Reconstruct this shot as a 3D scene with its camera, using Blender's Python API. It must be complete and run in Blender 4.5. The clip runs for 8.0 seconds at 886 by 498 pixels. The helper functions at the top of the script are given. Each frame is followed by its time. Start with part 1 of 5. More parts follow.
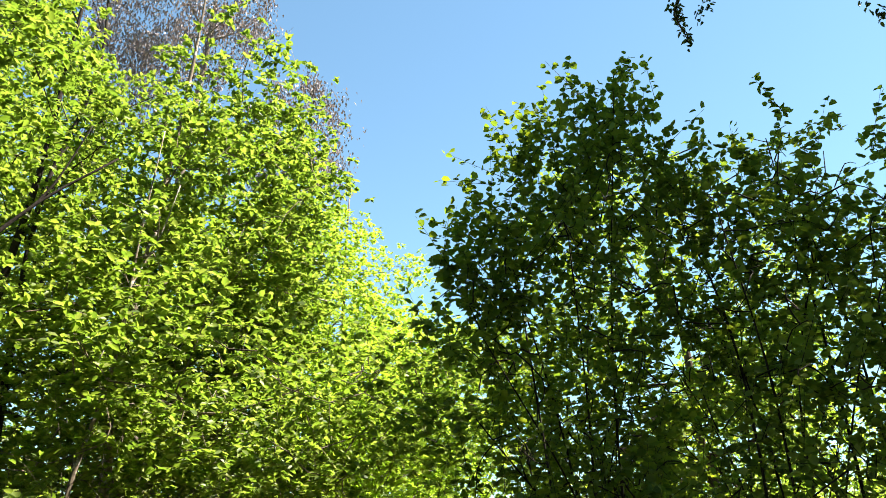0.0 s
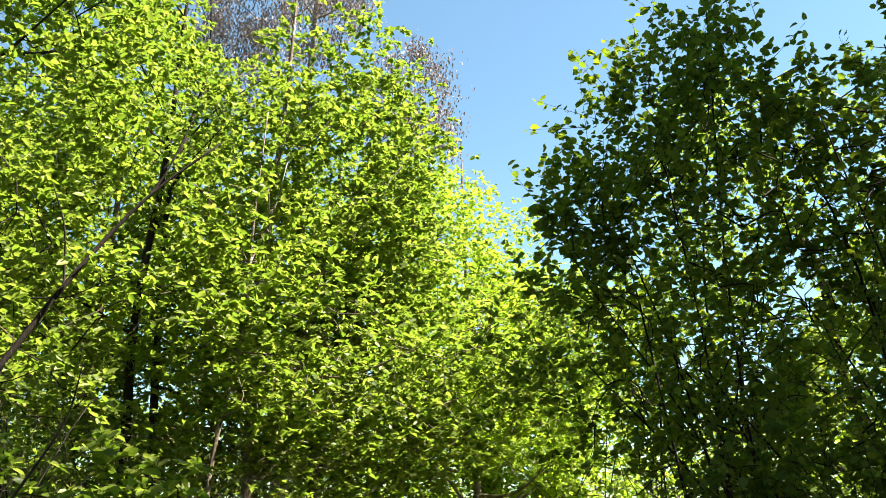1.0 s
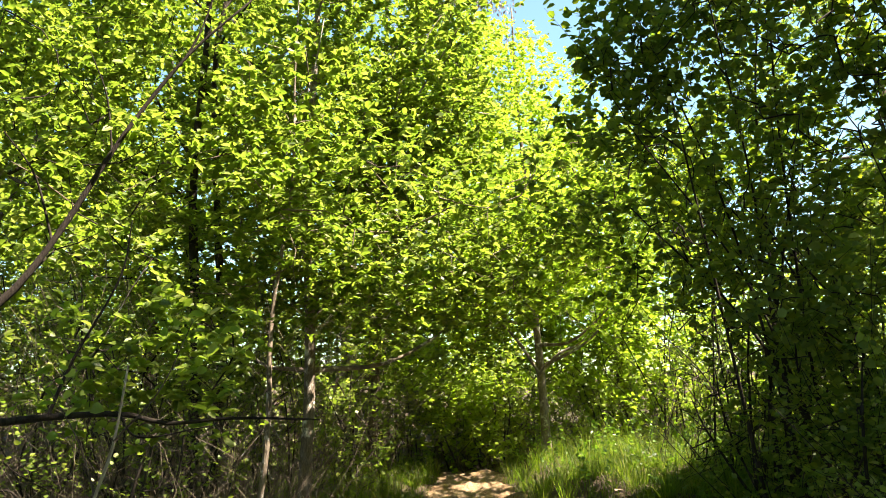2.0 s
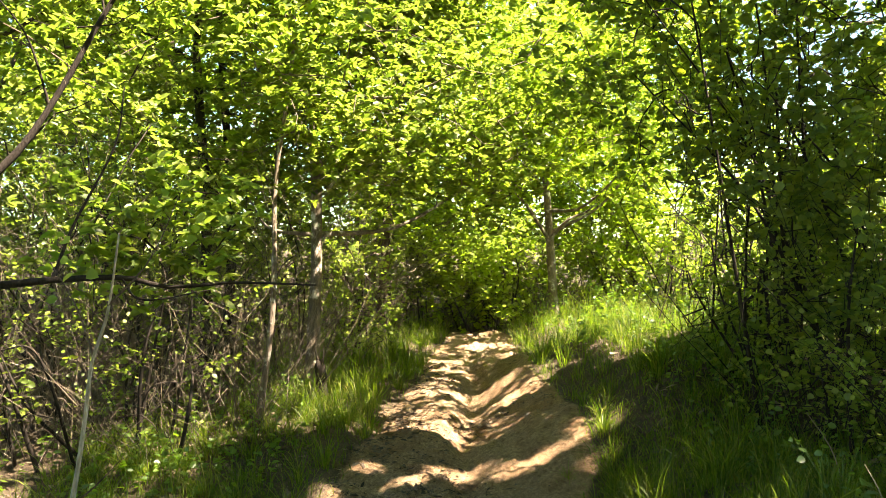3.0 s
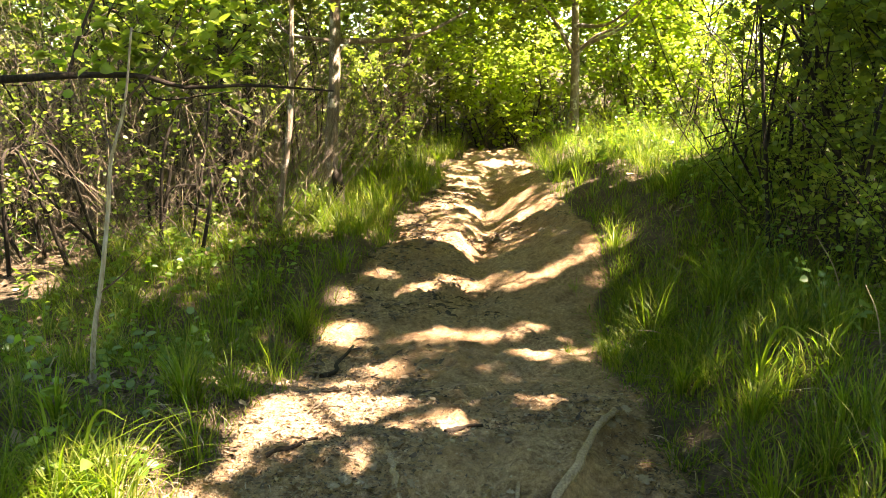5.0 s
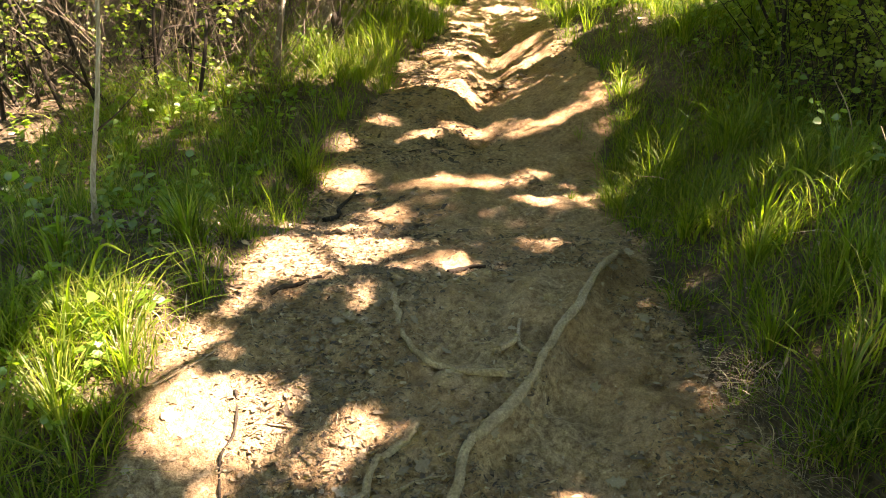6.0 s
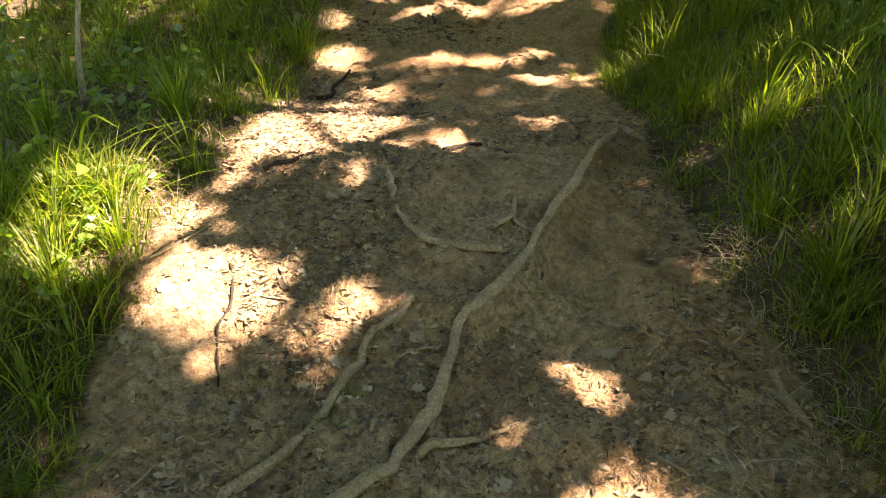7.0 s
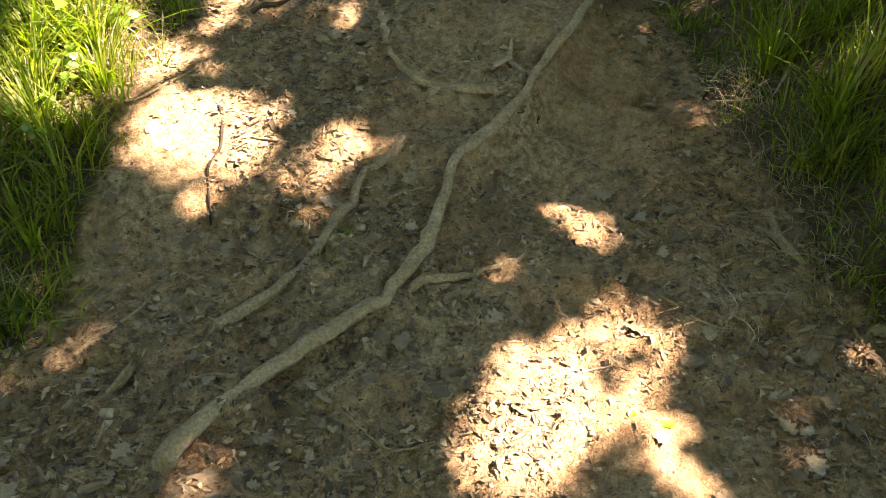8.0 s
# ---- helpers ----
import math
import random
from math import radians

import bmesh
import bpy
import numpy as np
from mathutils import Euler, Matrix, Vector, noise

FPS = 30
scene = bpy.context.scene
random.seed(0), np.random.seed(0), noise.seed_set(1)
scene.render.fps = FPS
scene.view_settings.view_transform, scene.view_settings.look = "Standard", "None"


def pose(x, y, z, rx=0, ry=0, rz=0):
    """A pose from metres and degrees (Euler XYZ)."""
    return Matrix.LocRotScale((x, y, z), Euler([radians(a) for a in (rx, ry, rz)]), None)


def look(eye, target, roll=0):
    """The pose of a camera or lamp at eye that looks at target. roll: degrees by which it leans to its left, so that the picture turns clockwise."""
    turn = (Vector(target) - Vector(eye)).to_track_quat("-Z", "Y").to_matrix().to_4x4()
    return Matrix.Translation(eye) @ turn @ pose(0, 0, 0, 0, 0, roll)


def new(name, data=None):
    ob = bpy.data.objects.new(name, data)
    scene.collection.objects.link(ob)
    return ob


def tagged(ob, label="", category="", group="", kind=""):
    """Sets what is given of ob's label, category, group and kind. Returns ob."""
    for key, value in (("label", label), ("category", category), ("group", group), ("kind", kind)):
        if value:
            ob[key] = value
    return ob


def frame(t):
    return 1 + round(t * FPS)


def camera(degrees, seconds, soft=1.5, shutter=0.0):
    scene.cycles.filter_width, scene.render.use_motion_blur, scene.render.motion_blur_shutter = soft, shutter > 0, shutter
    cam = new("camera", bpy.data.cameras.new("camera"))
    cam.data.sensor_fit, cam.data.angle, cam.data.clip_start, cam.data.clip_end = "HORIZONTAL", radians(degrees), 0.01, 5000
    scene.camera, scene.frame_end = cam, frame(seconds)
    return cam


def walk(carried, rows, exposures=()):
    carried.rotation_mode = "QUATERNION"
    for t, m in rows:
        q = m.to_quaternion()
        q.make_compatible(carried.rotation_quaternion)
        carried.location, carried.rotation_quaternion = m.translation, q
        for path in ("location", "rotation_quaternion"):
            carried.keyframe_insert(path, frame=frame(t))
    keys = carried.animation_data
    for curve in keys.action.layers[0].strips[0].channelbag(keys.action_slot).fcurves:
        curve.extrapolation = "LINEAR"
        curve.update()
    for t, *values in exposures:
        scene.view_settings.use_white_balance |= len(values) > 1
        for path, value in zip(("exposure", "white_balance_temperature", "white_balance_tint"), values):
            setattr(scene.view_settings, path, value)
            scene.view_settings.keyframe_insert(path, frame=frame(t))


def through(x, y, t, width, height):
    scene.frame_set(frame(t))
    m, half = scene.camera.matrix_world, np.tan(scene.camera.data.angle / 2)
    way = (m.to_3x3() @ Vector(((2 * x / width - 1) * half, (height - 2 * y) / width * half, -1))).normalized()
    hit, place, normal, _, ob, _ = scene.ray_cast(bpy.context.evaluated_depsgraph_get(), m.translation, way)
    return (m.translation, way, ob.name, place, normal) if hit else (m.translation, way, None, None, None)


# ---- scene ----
cam = camera(57.6, 8.0, soft=0.7)
PATH = [
    (0, (-0.587, 0.109, 1.641), (-0.037, 1.883, 2.381), 1.03),
    (0.5, (-0.459, 0.079, 1.621), (-0.085, 1.909, 2.337), -0.56),
    (1, (-0.353, 0.048, 1.610), (-0.115, 1.927, 2.251), -0.81),
    (1.5, (-0.261, 0.041, 1.555), (-0.127, 1.977, 2.042), -1.66),
    (2, (-0.167, 0.028, 1.504), (-0.095, 2.001, 1.822), -2.20),
    (2.2, (-0.129, 0.021, 1.498), (-0.070, 2.005, 1.748), -2.29),
    (3.3, (-0.005, 0.001, 1.550), (-0.002, 1.998, 1.444), -1.27),
    (3.5, (-0.000, -0.000, 1.550), (-0.000, 1.994, 1.395), -1.29),
    (4, (-0.012, 0.006, 1.555), (-0.018, 1.989, 1.297), -0.65),
    (4.2, (-0.007, -0.003, 1.563), (-0.016, 1.975, 1.265), -0.49),
    (5.3, (-0.020, 0.006, 1.478), (-0.059, 1.927, 0.921), 0.71),
    (5.5, (-0.025, 0.016, 1.467), (-0.061, 1.914, 0.836), 0.63),
    (6, (-0.019, 0.026, 1.427), (-0.052, 1.859, 0.627), 0.90),
    (6.5, (-0.015, 0.030, 1.402), (-0.042, 1.796, 0.464), 1.15),
    (7, (-0.007, 0.024, 1.372), (-0.029, 1.732, 0.332), 1.22),
    (7.5, (0.002, 0.011, 1.322), (-0.012, 1.636, 0.157), 1.83),
    (8, (0.012, -0.023, 1.254), (0.001, 1.518, -0.020), 1.46),
]
# seconds, stops, kelvin, tint: the picture brightens and warms as the camera tilts from the sky to the ground
EXPOSURES = [(0.0, 2.38, 7150, 14), (1.5, 2.54, 7550, 16), (2.2, 2.9, 7900, 18), (3.5, 3.83, 8500, 21), (5.5, 4.0, 9000, 28), (7.0, 3.82, 9300, 32), (8.0, 3.88, 9300, 31)]
walk(cam, [(t, look(eye, target, roll)) for t, eye, target, roll in PATH], exposures=EXPOSURES)

# ---- world, sun, exposure ----
SUN_AZ, SUN_EL = radians(100), radians(55)
TO_SUN = np.array([math.sin(SUN_AZ) * math.cos(SUN_EL), math.cos(SUN_AZ) * math.cos(SUN_EL), math.sin(SUN_EL)])
world = bpy.data.worlds.new("sky")
scene.world = world
world.use_nodes = True
wt = world.node_tree
sky = wt.nodes.new("ShaderNodeTexSky")
sky.sky_type, sky.sun_disc = "NISHITA", False
sky.sun_elevation, sky.sun_rotation = SUN_EL, SUN_AZ
sky.air_density, sky.dust_density, sky.ozone_density = 1.0, 0.1, 1.0
clear = wt.nodes.new("ShaderNodeMix")
clear.data_type, clear.blend_type = "RGBA", "MULTIPLY"
clear.inputs[0].default_value, clear.inputs[7].default_value = 1.0, (0.78, 1.06, 1.04, 1)
wt.links.new(sky.outputs[0], clear.inputs[6])
wt.links.new(clear.outputs[2], wt.nodes["Background"].inputs[0])
wt.nodes["Background"].inputs[1].default_value = 0.054
sun = new("sun", bpy.data.lights.new("sun", "SUN"))
sun.data.energy, sun.data.angle, sun.data.color = 4.7, radians(0.65), (1.0, 0.97, 0.91)
sun.matrix_world = look((0, 0, 20), tuple(np.array([0, 0, 20]) - TO_SUN))


# ---- materials ----
def shader(name):
    m = bpy.data.materials.new(name)
    m.use_nodes = True
    t = m.node_tree
    return m, t, t.nodes["Principled BSDF"], t.nodes["Material Output"]


def add(t, kind, **values):
    n = t.nodes.new("ShaderNode" + kind)
    for key, v in values.items():
        n.inputs[key.replace("_", " ")].default_value = v
    return n


def ramp(t, source, stops):
    r = t.nodes.new("ShaderNodeValToRGB")
    while len(r.color_ramp.elements) < len(stops):
        r.color_ramp.elements.new(0.5)
    for e, (pos, col) in zip(r.color_ramp.elements, stops):
        e.position, e.color = pos, (*col, 1)
    t.links.new(source, r.inputs[0])
    return r.outputs[0]


def blend(t, fac, a, b, mode="MIX"):
    n = t.nodes.new("ShaderNodeMix")
    n.data_type, n.blend_type = "RGBA", mode
    for sock, v in ((n.inputs[0], fac), (n.inputs[6], a), (n.inputs[7], b)):
        if isinstance(v, bpy.types.NodeSocket):
            t.links.new(v, sock)
        else:
            sock.default_value = v if not isinstance(v, tuple) else (*v, 1)
    return n.outputs[2]


def noise_at(t, scale, detail=4.0, rough=0.6, stretch=None):
    n = add(t, "TexNoise", Scale=scale, Detail=detail, Roughness=rough)
    c = t.nodes.new("ShaderNodeTexCoord")
    if stretch:
        mp = t.nodes.new("ShaderNodeMapping")
        mp.inputs["Scale"].default_value = stretch
        t.links.new(c.outputs["Object"], mp.inputs[0])
        t.links.new(mp.outputs[0], n.inputs["Vector"])
    else:
        t.links.new(c.outputs["Object"], n.inputs["Vector"])
    return n.outputs["Fac"]


def bump(t, height, strength, distance, normal=None):
    b = add(t, "Bump", Strength=strength, Distance=distance)
    t.links.new(height, b.inputs["Height"])
    if normal:
        t.links.new(normal, b.inputs["Normal"])
    return b.outputs[0]


def leaf_material(name, shades, through, part_through=0.45, gloss=0.05, rough=0.4):
    """A thin leaf: diffuse above, light let through, a weak waxy gloss; each leaf has its own shade."""
    m, t, p, out = shader(name)
    t.nodes.remove(p)
    geo = t.nodes.new("ShaderNodeNewGeometry")
    r = geo.outputs["Random Per Island"]
    n = len(shades) - 1
    top = ramp(t, r, [(i / n, c) for i, c in enumerate(shades)])
    low = ramp(t, r, [(i / n, c) for i, c in enumerate(through)])
    vein = noise_at(t, 90.0, 2.0)
    top = blend(t, 0.35, top, ramp(t, vein, [(0.3, (0.25, 0.25, 0.2)), (0.7, (1, 1, 1))]), "MULTIPLY")
    d, tr = t.nodes.new("ShaderNodeBsdfDiffuse"), t.nodes.new("ShaderNodeBsdfTranslucent")
    g = add(t, "BsdfAnisotropic", Roughness=rough)
    t.links.new(top, d.inputs[0])
    t.links.new(low, tr.inputs[0])
    m1, m2 = add(t, "MixShader", Fac=part_through), add(t, "MixShader", Fac=gloss)
    t.links.new(d.outputs[0], m1.inputs[1])
    t.links.new(tr.outputs[0], m1.inputs[2])
    t.links.new(m1.outputs[0], m2.inputs[1])
    t.links.new(g.outputs[0], m2.inputs[2])
    t.links.new(m2.outputs[0], out.inputs[0])
    return m


def bark_material(name, dark, light, grain=(14, 14, 2.5), patches=3.0, lichen=None):
    m, t, p, out = shader(name)
    fine, broad = noise_at(t, 6.0, 8.0, 0.7, grain), noise_at(t, patches, 3.0)
    col = ramp(t, fine, [(0.3, dark), (0.68, light)])
    col = blend(t, 0.5, col, ramp(t, broad, [(0.35, (0.45, 0.42, 0.38)), (0.65, (1, 1, 1))]), "MULTIPLY")
    if lichen:
        spots = noise_at(t, 9.0, 5.0, 0.65)
        col = blend(t, ramp(t, spots, [(0.55, (0, 0, 0)), (0.64, (1, 1, 1))]), col, lichen)
    t.links.new(col, p.inputs["Base Color"])
    p.inputs["Roughness"].default_value = 0.9
    p.inputs["Specular IOR Level"].default_value = 0.15
    t.links.new(bump(t, fine, 0.8, 0.01), p.inputs["Normal"])
    return m


def soil_material():
    m, t, p, out = shader("soil")
    trail = t.nodes.new("ShaderNodeAttribute")
    trail.attribute_name = "trail"
    clay = t.nodes.new("ShaderNodeAttribute")
    clay.attribute_name = "clay"
    broad, mid, fine, grit = noise_at(t, 1.3, 5), noise_at(t, 7.0, 6, 0.65), noise_at(t, 38.0, 6, 0.7), noise_at(t, 190.0, 3, 0.7)
    tan = ramp(t, mid, [(0.28, (0.135, 0.083, 0.044)), (0.5, (0.30, 0.193, 0.108)), (0.75, (0.45, 0.335, 0.215))])
    orange = ramp(t, mid, [(0.3, (0.25, 0.138, 0.072)), (0.7, (0.43, 0.275, 0.155))])
    silt = ramp(t, fine, [(0.3, (0.18, 0.113, 0.06)), (0.7, (0.45, 0.335, 0.215))])
    col = blend(t, ramp(t, broad, [(0.42, (0, 0, 0)), (0.6, (1, 1, 1))]), tan, silt)
    col = blend(t, clay.outputs["Fac"], col, orange)
    col = blend(t, 0.5, col, ramp(t, fine, [(0.32, (0.28, 0.23, 0.18)), (0.58, (1.08, 1.07, 1.05))]), "MULTIPLY")
    col = blend(t, 0.35, col, ramp(t, grit, [(0.34, (0.28, 0.23, 0.18)), (0.54, (1.06, 1.05, 1.04))]), "MULTIPLY")
    warp = t.nodes.new("ShaderNodeVectorMath")
    warp.operation = "MULTIPLY_ADD"
    where = t.nodes.new("ShaderNodeTexCoord")
    shift = add(t, "TexNoise", Scale=60.0, Detail=2.0)
    t.links.new(where.outputs["Object"], shift.inputs["Vector"])
    t.links.new(shift.outputs["Color"], warp.inputs[0])
    warp.inputs[1].default_value = (0.03, 0.03, 0.03)
    t.links.new(where.outputs["Object"], warp.inputs[2])
    cells, seams = [], []
    for size in (48.0, 115.0):
        v = add(t, "TexVoronoi", Scale=size)
        e = add(t, "TexVoronoi", Scale=size)
        e.feature = "DISTANCE_TO_EDGE"
        t.links.new(warp.outputs[0], v.inputs["Vector"])
        t.links.new(warp.outputs[0], e.inputs["Vector"])
        cells.append(v)
        seams.append(ramp(t, e.outputs["Distance"], [(0.0, (0, 0, 0)), (0.22, (1, 1, 1))]))
    one = add(t, "SeparateColor")
    t.links.new(cells[0].outputs["Color"], one.inputs[0])
    col = blend(t, 0.28, col, ramp(t, one.outputs[0], [(0.0, (0.45, 0.40, 0.34)), (0.45, (0.95, 0.92, 0.88)), (1.0, (1.25, 1.22, 1.16))]), "MULTIPLY")
    col = blend(t, 0.25, col, ramp(t, seams[0], [(0.0, (0.35, 0.29, 0.23)), (0.6, (1, 1, 1))]), "MULTIPLY")
    mould = ramp(t, fine, [(0.3, (0.030, 0.022, 0.014)), (0.55, (0.085, 0.062, 0.036)), (0.75, (0.17, 0.125, 0.075))])
    edge = blend(t, 0.5, trail.outputs["Color"], mid, "OVERLAY")
    col = blend(t, ramp(t, edge, [(0.3, (0, 0, 0)), (0.55, (1, 1, 1))]), mould, col)
    t.links.new(col, p.inputs["Base Color"])
    p.inputs["Roughness"].default_value = 0.92
    p.inputs["Specular IOR Level"].default_value = 0.25
    n1 = bump(t, mid, 0.6, 0.06)
    n2 = bump(t, fine, 0.6, 0.014, n1)
    n3 = bump(t, seams[0], 0.45, 0.010, n2)
    n4 = bump(t, seams[1], 0.6, 0.006, n3)
    t.links.new(bump(t, grit, 0.45, 0.004, n4), p.inputs["Normal"])
    return m


def litter_material(name, shades, rough=0.8):
    m, t, p, out = shader(name)
    geo = t.nodes.new("ShaderNodeNewGeometry")
    n = len(shades) - 1
    col = ramp(t, geo.outputs["Random Per Island"], [(i / n, c) for i, c in enumerate(shades)])
    fine = noise_at(t, 120.0, 4)
    col = blend(t, 0.5, col, ramp(t, fine, [(0.3, (0.4, 0.37, 0.33)), (0.65, (1, 1, 1))]), "MULTIPLY")
    t.links.new(col, p.inputs["Base Color"])
    p.inputs["Roughness"].default_value = rough
    t.links.new(bump(t, fine, 0.5, 0.003), p.inputs["Normal"])
    return m


SPRING = leaf_material("spring_leaf", [(0.06, 0.105, 0.015), (0.115, 0.175, 0.021), (0.165, 0.22, 0.028), (0.22, 0.255, 0.047)],
                       [(0.145, 0.265, 0.022), (0.22, 0.36, 0.03), (0.295, 0.43, 0.042), (0.37, 0.465, 0.068)], 0.47, 0.03, 0.5)
LIME = leaf_material("lime_leaf", [(0.135, 0.215, 0.015), (0.19, 0.275, 0.021), (0.235, 0.315, 0.034)],
                     [(0.31, 0.51, 0.03), (0.39, 0.58, 0.04), (0.47, 0.62, 0.06)], 0.52, 0.03, 0.5)
HAZEL = leaf_material("hazel_leaf", [(0.08, 0.138, 0.042), (0.11, 0.175, 0.048), (0.15, 0.21, 0.055)],
                      [(0.145, 0.25, 0.02), (0.22, 0.335, 0.022), (0.35, 0.44, 0.025)], 0.46, 0.012, 0.55)
OAK = leaf_material("oak_leaf", [(0.03, 0.07, 0.012), (0.05, 0.10, 0.016)], [(0.06, 0.10, 0.012), (0.09, 0.14, 0.016)], 0.2)
GREY_LEAF = leaf_material("grey_leaf", [(0.13, 0.115, 0.12), (0.20, 0.17, 0.175), (0.28, 0.25, 0.24)],
                          [(0.14, 0.10, 0.09), (0.2, 0.15, 0.13), (0.25, 0.2, 0.16)], 0.25, 0.03, 0.5)
GRASS = leaf_material("grass_blade", [(0.022, 0.045, 0.004), (0.045, 0.078, 0.006), (0.09, 0.135, 0.011), (0.20, 0.20, 0.045)],
                      [(0.08, 0.18, 0.009), (0.145, 0.285, 0.012), (0.235, 0.395, 0.018), (0.34, 0.38, 0.06)], 0.5, 0.02, 0.5)
HERB = leaf_material("herb_leaf", [(0.05, 0.12, 0.015), (0.08, 0.16, 0.02), (0.12, 0.20, 0.025)],
                     [(0.14, 0.32, 0.015), (0.2, 0.40, 0.02), (0.28, 0.45, 0.03)], 0.45)
TWIG = litter_material("brown_twig", [(0.045, 0.031, 0.02), (0.105, 0.08, 0.052), (0.20, 0.16, 0.108)])
DRY = litter_material("dry_stalk", [(0.12, 0.085, 0.05), (0.24, 0.18, 0.11), (0.36, 0.30, 0.21)])
LITTER = litter_material("leaf_litter", [(0.05, 0.033, 0.02), (0.10, 0.07, 0.042), (0.18, 0.13, 0.08), (0.27, 0.21, 0.14)])
MULCH = litter_material("dark_mulch", [(0.025, 0.017, 0.010), (0.06, 0.041, 0.024), (0.13, 0.09, 0.053), (0.25, 0.185, 0.115)])
CRUMBLED = litter_material("crumbled_leaf", [(0.05, 0.033, 0.019), (0.14, 0.095, 0.055), (0.24, 0.172, 0.10), (0.38, 0.29, 0.185)])
BARK = bark_material("brown_bark", (0.05, 0.036, 0.025), (0.15, 0.115, 0.085))
PALE_BARK = bark_material("pale_bark", (0.085, 0.066, 0.048), (0.25, 0.205, 0.155), lichen=(0.46, 0.43, 0.37))
SAPLING_BARK = bark_material("pale_grey_bark", (0.22, 0.18, 0.13), (0.52, 0.46, 0.37))
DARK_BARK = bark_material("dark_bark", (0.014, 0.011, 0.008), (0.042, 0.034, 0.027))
ROOT = bark_material("root_bark", (0.145, 0.104, 0.063), (0.43, 0.33, 0.215), grain=(18, 18, 18), patches=14.0)
SOIL = soil_material()


# ---- mesh tools ----
class Shape:
    """Quads gathered from arrays into one mesh."""

    def __init__(self):
        self.v, self.q, self.n = [], [], 0

    def add(self, verts, quads):
        self.v.append(np.asarray(verts, float).reshape(-1, 3))
        self.q.append(np.asarray(quads, np.int64).reshape(-1, 4) + self.n)
        self.n += len(self.v[-1])
        return self

    def mesh(self, name, smooth=True):
        me = bpy.data.meshes.new(name)
        v, q = np.concatenate(self.v), np.concatenate(self.q)
        me.vertices.add(len(v))
        me.vertices.foreach_set("co", v.ravel())
        me.loops.add(q.size)
        me.loops.foreach_set("vertex_index", q.ravel().astype(np.int32))
        me.polygons.add(len(q))
        me.polygons.foreach_set("loop_start", np.arange(0, q.size, 4, dtype=np.int32))
        me.polygons.foreach_set("use_smooth", np.full(len(q), smooth))
        me.update(calc_edges=True)
        return me


def part(name, shape, material, parent=None, label="", smooth=True):
    me = shape if isinstance(shape, bpy.types.Mesh) else shape.mesh(name, smooth)
    if not me.materials:
        me.materials.append(material)
    ob = new(name, me)
    ob.parent = parent
    return tagged(ob, label)


def holder(name, place=(0, 0, 0)):
    ob = new(name)
    ob.location = place
    ob.empty_display_size = 0.2
    return ob


def unit(v):
    return v / np.maximum(np.linalg.norm(v, axis=-1, keepdims=True), 1e-9)


def smooth_line(points, n):
    """A Catmull-Rom line of n points through the given ones (of any width)."""
    p = np.asarray(points, float)
    p = np.concatenate([[2 * p[0] - p[1]], p, [2 * p[-1] - p[-2]]])
    u = np.linspace(0, len(p) - 3 - 1e-6, n)
    i, f = u.astype(int), (u % 1)[:, None]
    a, b, c, d = p[i], p[i + 1], p[i + 2], p[i + 3]
    return 0.5 * (2 * b + (c - a) * f + (2 * a - 5 * b + 4 * c - d) * f**2 + (3 * b - a - 3 * c + d) * f**3)


def tube(shape, line, radii, sides=7, rng=None, knobs=0.0):
    line = np.asarray(line, float)
    k = len(line)
    way = unit(np.gradient(line, axis=0))
    side = np.cross(way, np.where(np.abs(way[:, 2:3]) > 0.9, [[1.0, 0, 0]], [[0, 0, 1.0]]))
    ref = side[0]
    frames = []
    for w in way:
        ref = unit(ref - w * (ref @ w))
        frames.append(ref)
    a = np.array(frames)
    b = np.cross(way, a)
    ang = np.linspace(0, 2 * np.pi, sides, endpoint=False)
    r = np.asarray(radii, float)
    r = np.broadcast_to(r, (k,))[:, None] * np.ones(sides) if r.ndim < 2 else r
    if rng is not None and knobs:
        r = r * (1 + knobs * rng.standard_normal((k, sides)))
    v = line[:, None] + r[..., None] * (a[:, None] * np.cos(ang)[None, :, None] + b[:, None] * np.sin(ang)[None, :, None])
    i, j = np.meshgrid(np.arange(k - 1), np.arange(sides), indexing="ij")
    j2 = (j + 1) % sides
    q = np.stack([i * sides + j, i * sides + j2, (i + 1) * sides + j2, (i + 1) * sides + j], -1)
    caps = [] if sides < 5 else [[e * sides, e * sides + s, e * sides + s + 1, e * sides + min(s + 2, sides - 1)] for e in (0, k - 1) for s in range(1, sides - 2, 2)]
    return shape.add(v, np.concatenate([q.reshape(-1, 4), np.array(caps, int).reshape(-1, 4)]))


